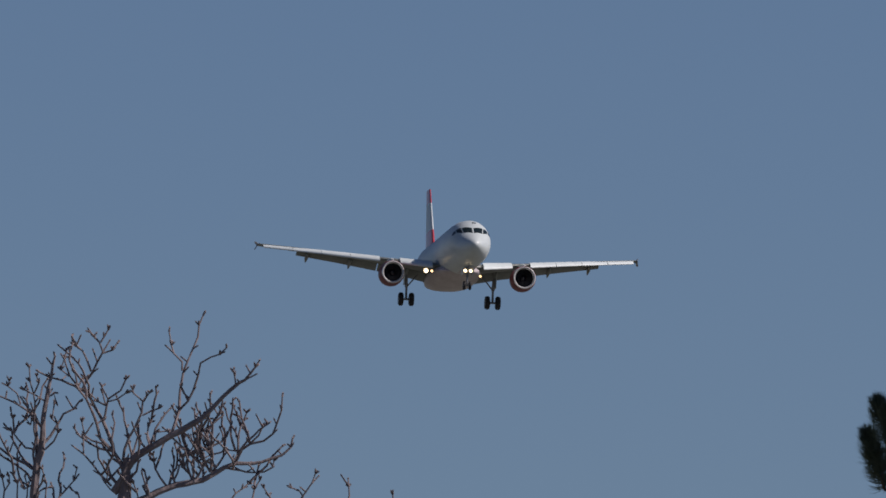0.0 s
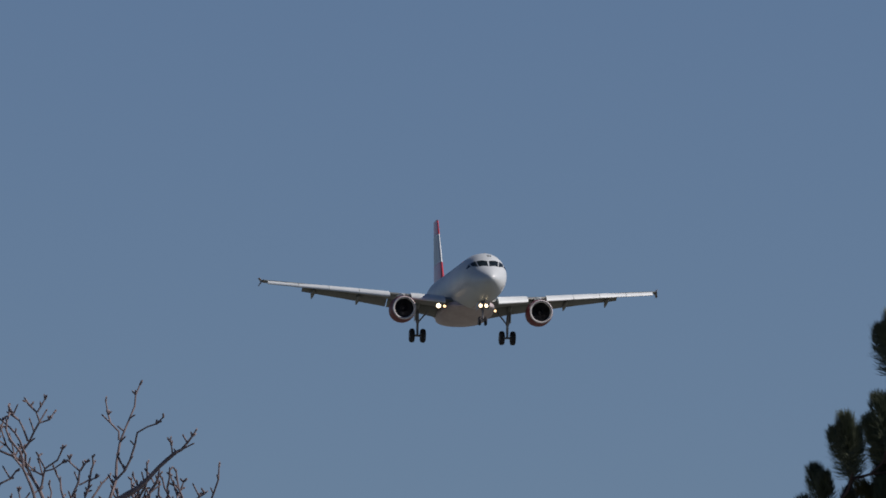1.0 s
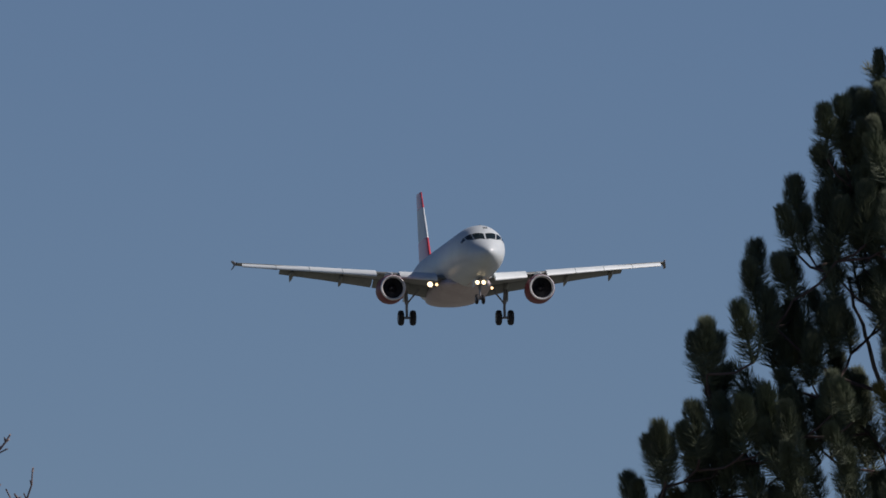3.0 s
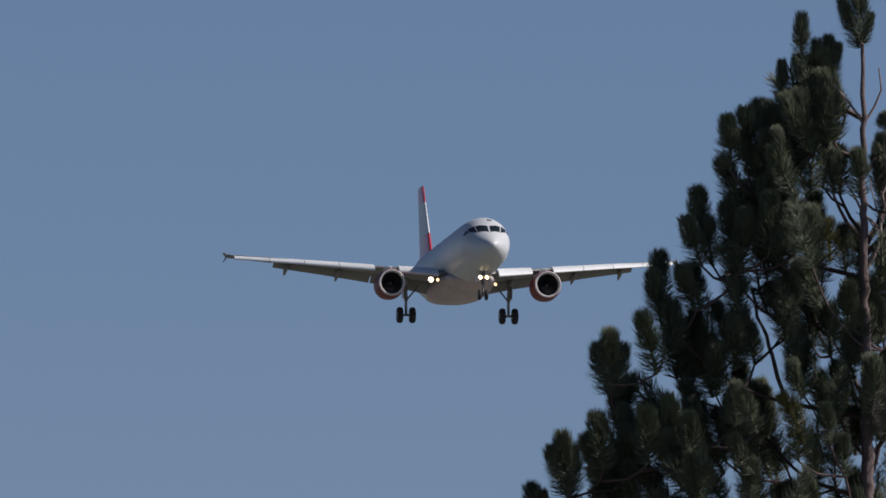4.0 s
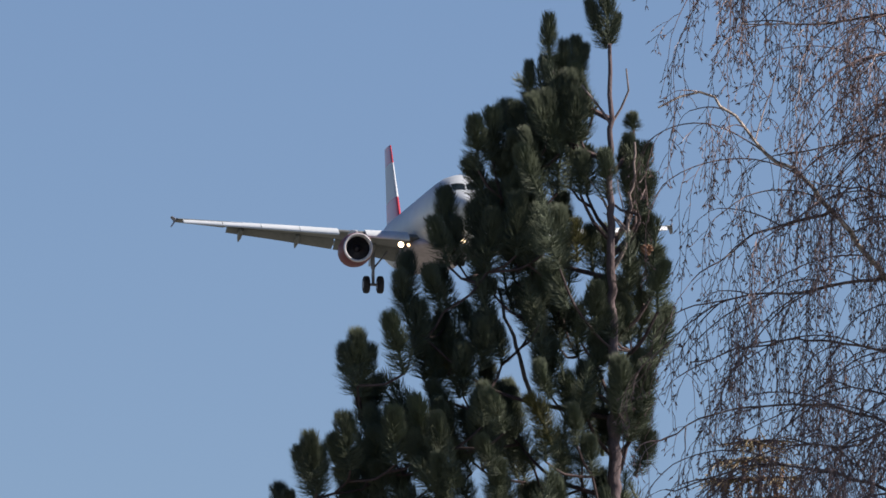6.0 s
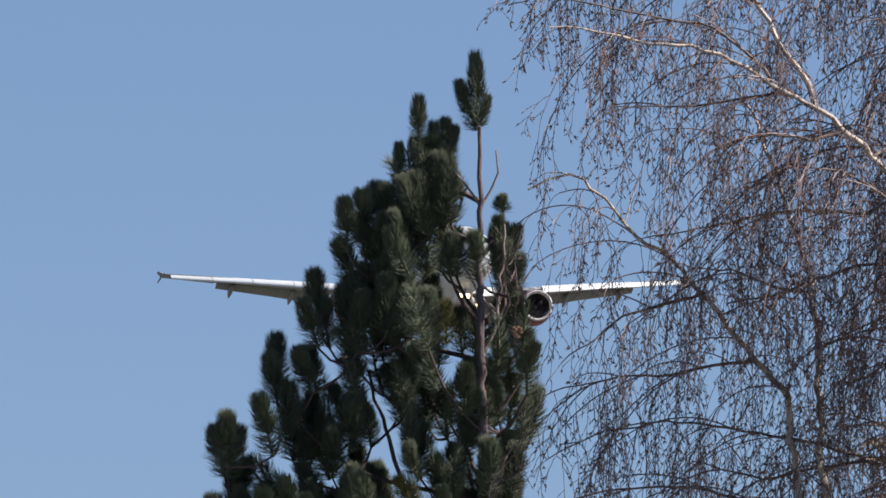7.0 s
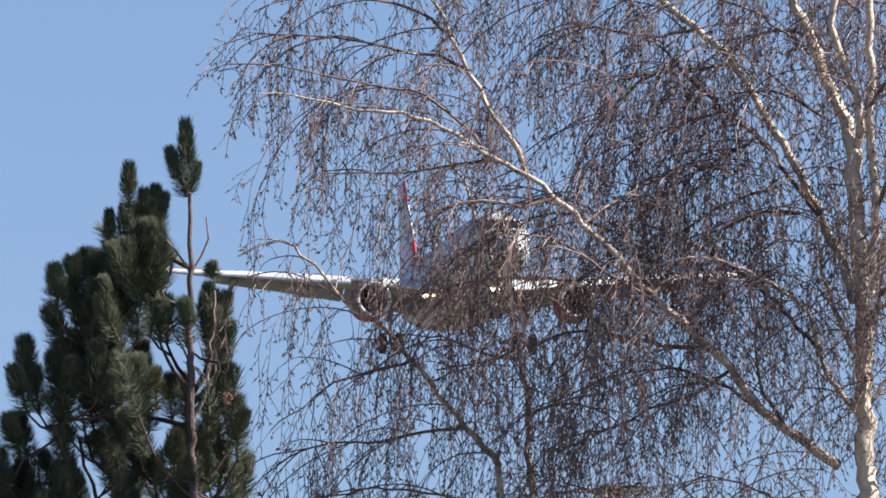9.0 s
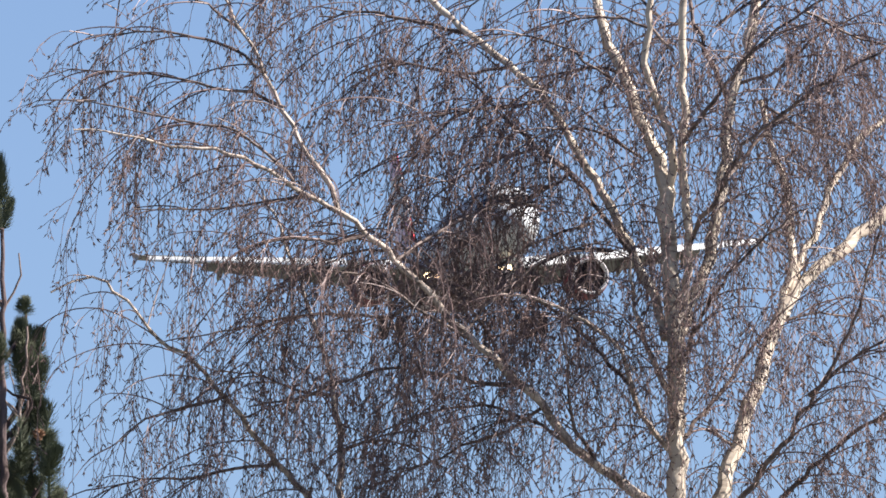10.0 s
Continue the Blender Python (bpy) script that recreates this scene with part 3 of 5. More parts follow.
knobby(tree_b, 0.0069, 0.0034, (-0.173, 7.829), (-0.186, 7.855), (-0.147, 7.919), (-0.122, 7.971), (-0.101, 8.014), (-0.109, 8.061), (-0.135, 8.087), (-0.153, 8.107))
knobby(tree_b, 0.0045, 0.0034, (-0.101, 8.009), (-0.057, 8.025), (-0.027, 8.056))
knobby(tree_b, 0.0042, 0.0034, (-0.106, 8.061), (-0.088, 8.087), (-0.075, 8.120))
knobby(tree_b, 0.0049, 0.0034, (-0.150, 7.927), (-0.173, 7.984), (-0.186, 8.022), (-0.217, 8.048), (-0.230, 8.071))
knobby(tree_b, 0.0049, 0.0034, (-0.211, 7.860), (-0.250, 7.906), (-0.263, 7.945), (-0.268, 7.984), (-0.258, 8.030))
knobby(tree_b, 0.0042, 0.0031, (-0.250, 7.906), (-0.289, 7.937), (-0.276, 7.984))
knobby(tree_b, 0.0042, 0.0031, (-0.211, 7.855), (-0.224, 7.919), (-0.232, 7.958))
knobby(tree_b, 0.0059, 0.0034, (-0.096, 7.695), (-0.083, 7.764), (-0.070, 7.803), (-0.019, 7.842), (0.007, 7.893), (0.025, 7.906))
knobby(tree_b, 0.0049, 0.0031, (-0.083, 7.772), (-0.121, 7.790), (-0.160, 7.829))
knobby(tree_b, 0.0042, 0.0031, (-0.070, 7.790), (-0.031, 7.803), (0.007, 7.829))
knobby(tree_b, 0.0042, 0.0031, (-0.083, 7.772), (-0.096, 7.829), (-0.096, 7.860))
knobby(tree_b, 0.0090, 0.0046, (-0.044, 7.558), (-0.108, 7.623), (-0.121, 7.687), (-0.147, 7.752), (-0.173, 7.803), (-0.211, 7.855))
knobby(tree_b, 0.0059, 0.0034, (-0.018, 7.507), (-0.057, 7.533), (-0.101, 7.597), (-0.147, 7.610), (-0.185, 7.636), (-0.193, 7.700))
knobby(tree_b, 0.0059, 0.0034, (-0.057, 7.404), (-0.108, 7.456), (-0.147, 7.507), (-0.180, 7.551), (-0.185, 7.623))
knobby(tree_b, 0.0189, 0.0062, (-0.044, 7.378), (-0.010, 7.443), (0.015, 7.507))
knobby(tree_b, 0.0203, 0.0038, (0.010, 7.481), (0.059, 7.545), (0.110, 7.571), (0.162, 7.602), (0.213, 7.635), (0.264, 7.656), (0.316, 7.687), (0.354, 7.712), (0.406, 7.764), (0.444, 7.808), (0.483, 7.841), (0.521, 7.874), (0.552, 7.885), (0.578, 7.918), (0.619, 7.977))
knobby(tree_b, 0.0069, 0.0034, (-0.005, 7.520), (-0.000, 7.571), (0.020, 7.623), (0.054, 7.674), (0.077, 7.739), (0.087, 7.790), (0.046, 7.829), (0.041, 7.847))
knobby(tree_b, 0.0045, 0.0034, (0.084, 7.726), (0.123, 7.746), (0.159, 7.756))
knobby(tree_b, 0.0040, 0.0031, (0.089, 7.790), (0.107, 7.816), (0.113, 7.829))
knobby(tree_b, 0.0079, 0.0034, (0.213, 7.635), (0.231, 7.687), (0.251, 7.751), (0.257, 7.828), (0.272, 7.919), (0.290, 7.970), (0.316, 8.029), (0.333, 8.086), (0.341, 8.137), (0.362, 8.184))
knobby(tree_b, 0.0049, 0.0034, (0.264, 7.931), (0.264, 7.970), (0.231, 8.009), (0.213, 8.047), (0.205, 8.107))
knobby(tree_b, 0.0059, 0.0034, (0.241, 7.738), (0.290, 7.790), (0.316, 7.841), (0.334, 7.906), (0.349, 7.965), (0.393, 7.991), (0.436, 8.003), (0.462, 8.034))
knobby(tree_b, 0.0042, 0.0031, (0.298, 7.803), (0.272, 7.828), (0.257, 7.854))
knobby(tree_b, 0.0042, 0.0031, (0.508, 7.867), (0.503, 7.905), (0.496, 7.926))
knobby(tree_b, 0.0189, 0.0046, (0.015, 7.314), (0.111, 7.352), (0.200, 7.396), (0.316, 7.422), (0.393, 7.447), (0.457, 7.488), (0.509, 7.506), (0.586, 7.506), (0.663, 7.524), (0.714, 7.545), (0.761, 7.583), (0.766, 7.622))
knobby(tree_b, 0.0069, 0.0034, (0.509, 7.514), (0.534, 7.571), (0.573, 7.596), (0.637, 7.609), (0.676, 7.642), (0.696, 7.686), (0.714, 7.751), (0.727, 7.810))
knobby(tree_b, 0.0053, 0.0034, (0.519, 7.545), (0.519, 7.622), (0.527, 7.674), (0.509, 7.725), (0.496, 7.771))
knobby(tree_b, 0.0042, 0.0031, (0.529, 7.674), (0.547, 7.704), (0.560, 7.738))
knobby(tree_b, 0.0069, 0.0034, (0.393, 7.468), (0.401, 7.545), (0.401, 7.635), (0.406, 7.687), (0.426, 7.725), (0.447, 7.769))
knobby(tree_b, 0.0045, 0.0031, (0.406, 7.712), (0.367, 7.712), (0.329, 7.720))
knobby(tree_b, 0.0045, 0.0031, (0.393, 7.545), (0.444, 7.558), (0.457, 7.571), (0.509, 7.565))
knobby(tree_b, 0.0049, 0.0031, (0.380, 7.493), (0.349, 7.558), (0.316, 7.591), (0.303, 7.635))
knobby(tree_b, 0.0053, 0.0031, (0.316, 7.429), (0.277, 7.494), (0.290, 7.545), (0.316, 7.584))
knobby(tree_b, 0.0053, 0.0031, (0.200, 7.396), (0.162, 7.442), (0.136, 7.520), (0.128, 7.545))
knobby(tree_b, 0.0049, 0.0031, (0.226, 7.429), (0.252, 7.494), (0.277, 7.545), (0.257, 7.558))
knobby(tree_b, 0.0049, 0.0031, (0.123, 7.571), (0.103, 7.623), (0.110, 7.674), (0.123, 7.695))
knobby(tree_b, 0.0049, 0.0031, (0.136, 7.597), (0.149, 7.648), (0.200, 7.656))
knobby(tree_b, 0.0049, 0.0031, (0.573, 7.596), (0.611, 7.635), (0.632, 7.673), (0.650, 7.694))
knobby(tree_b, 0.0049, 0.0031, (0.470, 7.313), (0.509, 7.370), (0.535, 7.390), (0.565, 7.416))
knobby(tree_b, 0.0049, 0.0031, (0.573, 7.313), (0.599, 7.390), (0.619, 7.429))
knobby(tree_b, 0.0049, 0.0031, (0.689, 7.313), (0.658, 7.359), (0.637, 7.395))
knobby(tree_b, 0.0049, 0.0031, (0.792, 7.313), (0.830, 7.377), (0.856, 7.416), (0.874, 7.459))
knobby(tree_b, 0.0040, 0.0031, (0.817, 7.351), (0.797, 7.385), (0.761, 7.395))
knobby(tree_b, 0.0049, 0.0031, (0.457, 7.488), (0.560, 7.468), (0.637, 7.467), (0.676, 7.488), (0.681, 7.519))
knobby(tree_b, 0.0045, 0.0031, (1.010, 7.300), (1.023, 7.364), (1.015, 7.436))
knobby(tree_b, 0.0040, 0.0031, (0.316, 7.422), (0.355, 7.481), (0.334, 7.514), (0.393, 7.545))
knobby(tree_b, 0.0040, 0.0031, (0.072, 7.327), (0.059, 7.378), (0.041, 7.417))
knobby(tree_b, 0.0040, 0.0031, (0.111, 7.352), (0.092, 7.391), (0.103, 7.429))
knobby(tree_b, 0.0040, 0.0031, (-0.031, 7.365), (-0.082, 7.417), (-0.070, 7.455))
knobby(tree_b, 0.0049, 0.0031, (-0.314, 7.327), (-0.262, 7.391), (-0.231, 7.430), (-0.211, 7.489))
knobby(tree_b, 0.0040, 0.0031, (-0.198, 7.327), (-0.211, 7.366), (-0.237, 7.386))
knobby(tree_b, 0.0040, 0.0031, (1.228, 7.312), (1.223, 7.364))
thicket(tree_b, 32, -1.0, 0.62, 7.29, 7.58)
thicket(tree_b, 20, 0.25, 0.60, 7.42, 7.62)
thicket(tree_b, 3, -0.6, 0.3, 7.62, 7.92)

# -- pine --
def shoot_mesh(seed, length, count, loose):
    """A pine shoot: a tight, round-topped brush of needles; below it older needles that spread out and curve up."""
    rnd = random.Random(seed)
    g = Geo()
    bend = rnd.uniform(-0.02, 0.02)
    g.tube([Vector((0, 0, 0)), Vector((bend, 0, length * 0.5)), Vector((0, 0, length))], [0.009, 0.0075, 0.005], 6)
    for i in range(count):
        w = rnd.uniform(0, 2 * math.pi)
        if rnd.random() > loose:
            u = 0.42 + 0.58 * rnd.random() ** 0.8
            ang = radians(60 - 34 * (u - 0.42) / 0.58 + rnd.gauss(0, 6))
            ln = rnd.uniform(0.090, 0.112) * (1.0 if u < 0.9 else 0.72)
            curl = 1.1
        else:
            u = rnd.uniform(0.0, 0.5)
            ang = radians(rnd.gauss(66, 9))
            ln = rnd.uniform(0.085, 0.115)
            curl = 0.55
        d = Vector((math.cos(w) * math.sin(ang), math.sin(w) * math.sin(ang), math.cos(ang))).normalized()
        p = Vector((bend * (1 - abs(2 * u - 1)), 0, length * u))
        base = len(g.v)
        mid = p + d * (ln * 0.55)
        d2 = (d + Vector((0, 0, curl))).normalized()
        a = d.orthogonal().normalized()
        b = d.cross(a)
        for q in (p, mid):
            for k in range(3):
                g.v.append(q + a * (0.0015 * math.cos(2.094 * k)) + b * (0.0015 * math.sin(2.094 * k)))
        g.v.append(mid + d2 * (ln * 0.45))
        for k in range(3):
            k2 = (k + 1) % 3
            g.f.append((base + k, base + k2, base + 3 + k2, base + 3 + k))
            g.f.append((base + 3 + k, base + 3 + k2, base + 6))
    return g.raw("shoot")


SHOOTS = [shoot_mesh(40 + k, 0.28, 820, 0.22) for k in range(5)]
SPARSE = [shoot_mesh(60 + k, 0.36, 380, 0.75) for k in range(3)]
YELLOW = [shoot_mesh(70 + k, 0.28, 480, 0.3) for k in range(2)]
for shoot_data in SHOOTS + SPARSE:
    shoot_data.materials.append(NEEDLE)
for shoot_data in YELLOW:
    shoot_data.materials.append(OLD_NEEDLE)


def add_shoot(tree, tip, base, meshes, size=1.0):
    """Stands a shoot with its foot at base and its head near tip."""
    d = (Vector(tip) - Vector(base))
    ob = new("shoot", tree.rnd.choice(meshes))
    ob.parent = tree.ob
    k = d.length / 0.345
    w = size * min(1.32, max(0.85, 1.2 * k))
    turn = d.to_track_quat("Z", "Y").to_matrix().to_4x4()
    ob.matrix_basis = Matrix.Translation(base) @ turn @ pose(0, 0, 0, 0, 0, tree.rnd.uniform(0, 360)) @ Matrix.Diagonal((w, w, k, 1))
    return ob


def limb_to(tree, trunk_x, base, r=0.006):
    """A pine branch from older wood, or else from the trunk, that runs out and turns up into a shoot's foot."""
    base = Vector(base)
    out = math.hypot(base.x - trunk_x, base.y)
    foot, best = Vector((trunk_x, 0, base.z - 0.20 - 0.30 * out)), 0.75 * out + 0.1
    thick = 0.010
    for p in tree.wood:
        if p.z < base.z - 0.06 and (p - base).length < best:
            foot, best, thick = p, (p - base).length, 0.003
    mid = foot.lerp(base, 0.6) + Vector((0, 0, -0.12 * (base - foot).length))
    line = glide([foot, mid, base], 0.07)
    n = len(line)
    tree.wood.extend(line[2:])
    g = Geo()
    g.tube(line, [r + thick * (1 - i / n) for i in range(n)], 6)
    part("branch", g, PINE_BARK, tree.ob)
    return line


pine = Tree("pine_tree", 2.39, 120.0, "dark green pine with upright bushy shoots and a bare leader", 21)
trunk_line, trunk_radii = grow(pine, 0.17, 0.014, (0.05, 0.0), (0.02, 5.13), (0.000, 10.258), (-0.010, 10.945), (-0.021, 11.633), (-0.021, 12.046), (-0.025, 12.322), (-0.028, 12.511), lean=0.0)
trunk_geo = Geo()
trunk_geo.tube(trunk_line, [min(r, 0.010 + 0.011 * (12.61 - p.z)) for p, r in zip(trunk_line, trunk_radii)], 12)
part("trunk", trunk_geo, PINE_TRUNK, pine.ob, "reddish-brown pine trunk")
# shoots, tier by tier: head x, z and foot x, z
TIER_CROWN = (
    (-0.052, 12.983, -0.028, 12.494), (-0.159, 12.804, -0.042, 12.477), (0.034, 12.708, -0.021, 12.494), (-0.395, 12.717, -0.385, 12.355),
    (-0.299, 12.555, -0.309, 12.218), (-0.231, 12.576, -0.230, 12.235), (-0.172, 12.528, -0.206, 12.218), (-0.433, 12.452, -0.385, 12.183),
    (-0.515, 12.424, -0.505, 12.131))
TIER_UPPER = (
    (-0.848, 12.096, -0.824, 11.735), (-0.735, 12.148, -0.734, 11.786), (-0.659, 12.189, -0.642, 11.838), (-0.598, 12.183, -0.590, 11.838),
    (-0.385, 12.304, -0.368, 11.942), (-0.316, 12.200, -0.299, 11.873), (-0.196, 12.270, -0.196, 11.908), (-0.471, 12.166, -0.453, 11.804),
    (-0.899, 11.838, -0.779, 11.494), (-0.693, 11.907, -0.676, 11.563), (-0.539, 11.907, -0.539, 11.563), (-0.265, 11.977, -0.264, 11.632),
    (-0.162, 11.908, -0.162, 11.581), (-0.059, 11.891, -0.042, 11.564), (0.089, 11.977, 0.103, 11.702), (0.116, 12.095, 0.123, 11.977),
    (0.068, 11.874, 0.113, 11.564), (0.181, 11.840, 0.130, 11.530), (0.233, 11.744, 0.164, 11.461))
TIER_MIDDLE = (
    (-1.029, 11.659, -1.002, 11.287), (-1.111, 11.476, -1.001, 11.150), (-0.967, 11.476, -0.933, 11.150), (-1.139, 11.184, -1.035, 10.874),
    (-1.070, 11.191, -1.001, 10.840), (-1.259, 11.269, -1.248, 10.874), (-1.303, 11.149, -1.248, 10.805), (-0.813, 11.631, -0.789, 11.150),
    (-0.865, 11.563, -0.796, 11.219), (-0.727, 11.528, -0.768, 11.116), (-0.590, 11.632, -0.590, 11.219), (-0.453, 11.563, -0.436, 11.219),
    (-0.316, 11.632, -0.316, 11.288), (-0.144, 11.426, -0.127, 11.117), (-0.041, 11.426, -0.041, 11.117), (0.199, 11.427, 0.192, 11.152), (0.260, 11.296, 0.233, 10.980), (0.312, 11.214, 0.267, 10.877))
TIER_LOWER = (
    (-1.378, 10.901, -1.275, 10.496), (-1.173, 10.977, -1.234, 10.599), (-1.560, 10.794, -1.556, 10.427), (-1.642, 10.708, -1.566, 10.358),
    (-1.481, 10.709, -1.542, 10.358), (-1.429, 10.513, -1.480, 10.187), (-1.515, 10.478, -1.507, 10.152), (-1.138, 10.857, -1.155, 10.462),
    (-1.029, 10.881, -1.028, 10.496), (-0.915, 10.703, -0.915, 10.359), (-0.761, 10.600, -0.761, 10.256), (-0.624, 10.428, -0.624, 10.119),
    (-0.384, 10.738, -0.384, 10.360), (-0.230, 10.945, -0.219, 10.601), (-0.110, 11.082, -0.110, 10.739), (0.062, 11.014, 0.062, 10.670),
    (0.171, 11.014, 0.147, 10.670), (0.329, 10.946, 0.284, 10.602), (0.267, 10.877, 0.250, 10.567), (0.199, 10.602, 0.165, 10.258),
    (0.027, 10.636, 0.027, 10.258), (-0.178, 10.601, -0.178, 10.257))
TIER_SKIRT = (
    (-1.857, 10.169, -1.805, 9.774), (-1.925, 10.083, -1.815, 9.740), (-1.788, 10.083, -1.801, 9.740), (-2.045, 9.849, -1.976, 9.534),
    (-1.976, 9.808, -1.958, 9.534), (-1.651, 10.289, -1.600, 9.912), (-1.720, 10.152, -1.617, 9.843), (-1.343, 10.324, -1.326, 9.947),
    (-1.206, 10.393, -1.189, 9.981), (-1.446, 10.255, -1.411, 9.878), (-1.069, 10.359, -1.069, 9.981), (-2.113, 9.654, -2.009, 9.328),
    (-2.078, 9.534, -1.992, 9.259), (-1.941, 9.602, -1.924, 9.259), (-1.822, 9.705, -1.804, 9.362), (-1.616, 9.774, -1.599, 9.397))
for hx, hz, fx, fz in TIER_CROWN:
    dy = pine.rnd.uniform(-0.06, 0.06)
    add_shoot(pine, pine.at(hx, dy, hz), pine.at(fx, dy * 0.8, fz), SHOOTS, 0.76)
    if fx < -0.1:
        limb_to(pine, 0.0, pine.at(fx, dy * 0.8, fz), 0.009)
for hx, hz, fx, fz in sorted(TIER_UPPER, key=lambda q: q[3]):
    dy = pine.rnd.uniform(-0.30, 0.30)
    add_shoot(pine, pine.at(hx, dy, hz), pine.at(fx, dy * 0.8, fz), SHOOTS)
    limb_to(pine, 0.0, pine.at(fx, dy * 0.8, fz))
for hx, hz, fx, fz in sorted(TIER_MIDDLE, key=lambda q: q[3]):
    dy = pine.rnd.uniform(-0.45, 0.45)
    add_shoot(pine, pine.at(hx, dy, hz), pine.at(fx, dy * 0.8, fz), SHOOTS)
    limb_to(pine, 0.0, pine.at(fx, dy * 0.8, fz))
for hx, hz, fx, fz in sorted(TIER_LOWER, key=lambda q: q[3]):
    dy = pine.rnd.uniform(-0.60, 0.60)
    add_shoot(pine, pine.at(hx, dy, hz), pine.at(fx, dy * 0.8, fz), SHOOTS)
    limb_to(pine, 0.0, pine.at(fx, dy * 0.8, fz))
for hx, hz, fx, fz in sorted(TIER_SKIRT, key=lambda q: q[3]):
    dy = pine.rnd.uniform(-0.70, 0.70)
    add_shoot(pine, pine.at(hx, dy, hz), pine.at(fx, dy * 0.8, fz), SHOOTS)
    limb_to(pine, 0.0, pine.at(fx, dy * 0.8, fz))
# the body of the crown: height, and its reach to both sides
CROWN = ((12.32, -0.42, -0.20), (12.14, -0.62, -0.16), (11.97, -0.69, -0.16), (11.80, -0.81, 0.23), (11.63, -0.76, 0.23), (11.46, -0.90, 0.16), (11.28, -0.83, 0.27), (11.11, -1.00, 0.23), (10.94, -1.00, 0.27), (10.77, -1.17, 0.27), (10.60, -1.31, 0.23), (10.42, -1.38, 0.22), (10.25, -1.55, 0.20), (9.91, -1.75, 0.23), (9.40, -1.96, 0.30), (8.54, -2.16, 0.51), (7.17, -2.57, 0.81), (5.46, -2.91, 1.16))
GAPS = ((-0.08, 11.99, 0.10, 0.14), (-0.58, 10.60, 0.075, 0.17), (-0.20, 11.03, 0.05, 0.10), (-0.30, 10.67, 0.03, 0.07), (-0.76, 11.39, 0.03, 0.10), (-0.97, 11.22, 0.05, 0.09), (-0.08, 12.22, 0.09, 0.17), (-0.12, 11.43, 0.07, 0.21), (-0.01, 11.74, 0.05, 0.14), (-0.90, 11.42, 0.04, 0.07), (0.13, 10.82, 0.03, 0.12), (0.06, 11.50, 0.03, 0.15), (0.09, 9.94, 0.05, 0.10), (-0.46, 9.88, 0.06, 0.04), (-0.17, 9.92, 0.07, 0.06), (-0.33, 10.29, 0.02, 0.05))


def fill_pine(count, z_low, z_high, twiggy):
    made = 0
    while made < count:
        z = pine.rnd.uniform(z_low, z_high)
        lo, hi = smooth_at(CROWN[::-1], z)
        lo += 0.13 if z < 11.3 or z > 12.0 else 0.07
        x = pine.rnd.uniform(lo, hi)
        if any(abs(x - a) < w + 0.035 and abs(z + 0.03 - b) < h + 0.05 for a, b, w, h in GAPS):
            continue
        reach = min(x - lo, hi - x) + 0.15
        y = pine.rnd.uniform(-1, 1) * min(1.1, reach)
        lean = x * 0.10 + pine.rnd.gauss(0, 0.07)
        ln = pine.rnd.uniform(0.24, 0.36)
        kind = pine.rnd.random()
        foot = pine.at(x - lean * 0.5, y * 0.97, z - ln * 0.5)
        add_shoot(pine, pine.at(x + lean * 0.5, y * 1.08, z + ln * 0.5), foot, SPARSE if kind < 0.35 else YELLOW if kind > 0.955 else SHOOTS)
        if made % twiggy == 0:
            limb_to(pine, 0.0, foot)
        made += 1


fill_pine(185, 9.91, 12.32, 2)
fill_pine(150, 8.78, 10.36, 3)
fill_pine(180, 5.46, 9.91, 5)
for r, line in ((0.009, ((-0.021, 12.018), (-0.117, 12.149), (-0.193, 12.259))), (0.008, ((-0.014, 12.018), (0.048, 12.115), (0.082, 12.218), (0.075, 12.349))), (0.012, ((-0.014, 11.117), (0.048, 11.203), (0.089, 11.392), (0.123, 11.702), (0.130, 11.909))), (0.008, ((0.082, 11.372), (-0.007, 11.468), (-0.076, 11.592))), (0.006, ((-0.030, 11.470), (-0.090, 11.600), (-0.165, 11.712))), (0.006, ((0.050, 11.380), (-0.020, 11.490), (-0.096, 11.587))), (0.005, ((0.110, 11.330), (0.020, 11.420), (-0.060, 11.480))), (0.005, ((0.100, 11.420), (0.040, 11.560), (0.030, 11.680))), (0.015, ((-0.500, 10.343), (-0.572, 10.600), (-0.651, 10.841), (-0.700, 11.013)))):
    bare, bare_r = grow(pine, r, r * 0.6, *line, lean=0.05)
    bare_geo = Geo()
    bare_geo.tube(bare, bare_r, 6)
    part("bare_branch", bare_geo, DEAD_WOOD, pine.ob, "bare grey-brown side branch")
cone_geo = Geo()
for k in range(26):
    w = k * 2.4
    h = k / 26
    d = Vector((math.cos(w), math.sin(w), 0.35)).normalized()
    cone_geo.bud(Vector((0.19, -0.50, 11.18 + 0.06 * h)), d, 0.052 * math.sin(0.5 + 2.3 * h), 0.012)
part("cone", cone_geo, CONE, pine.ob, "open brown pine cone")

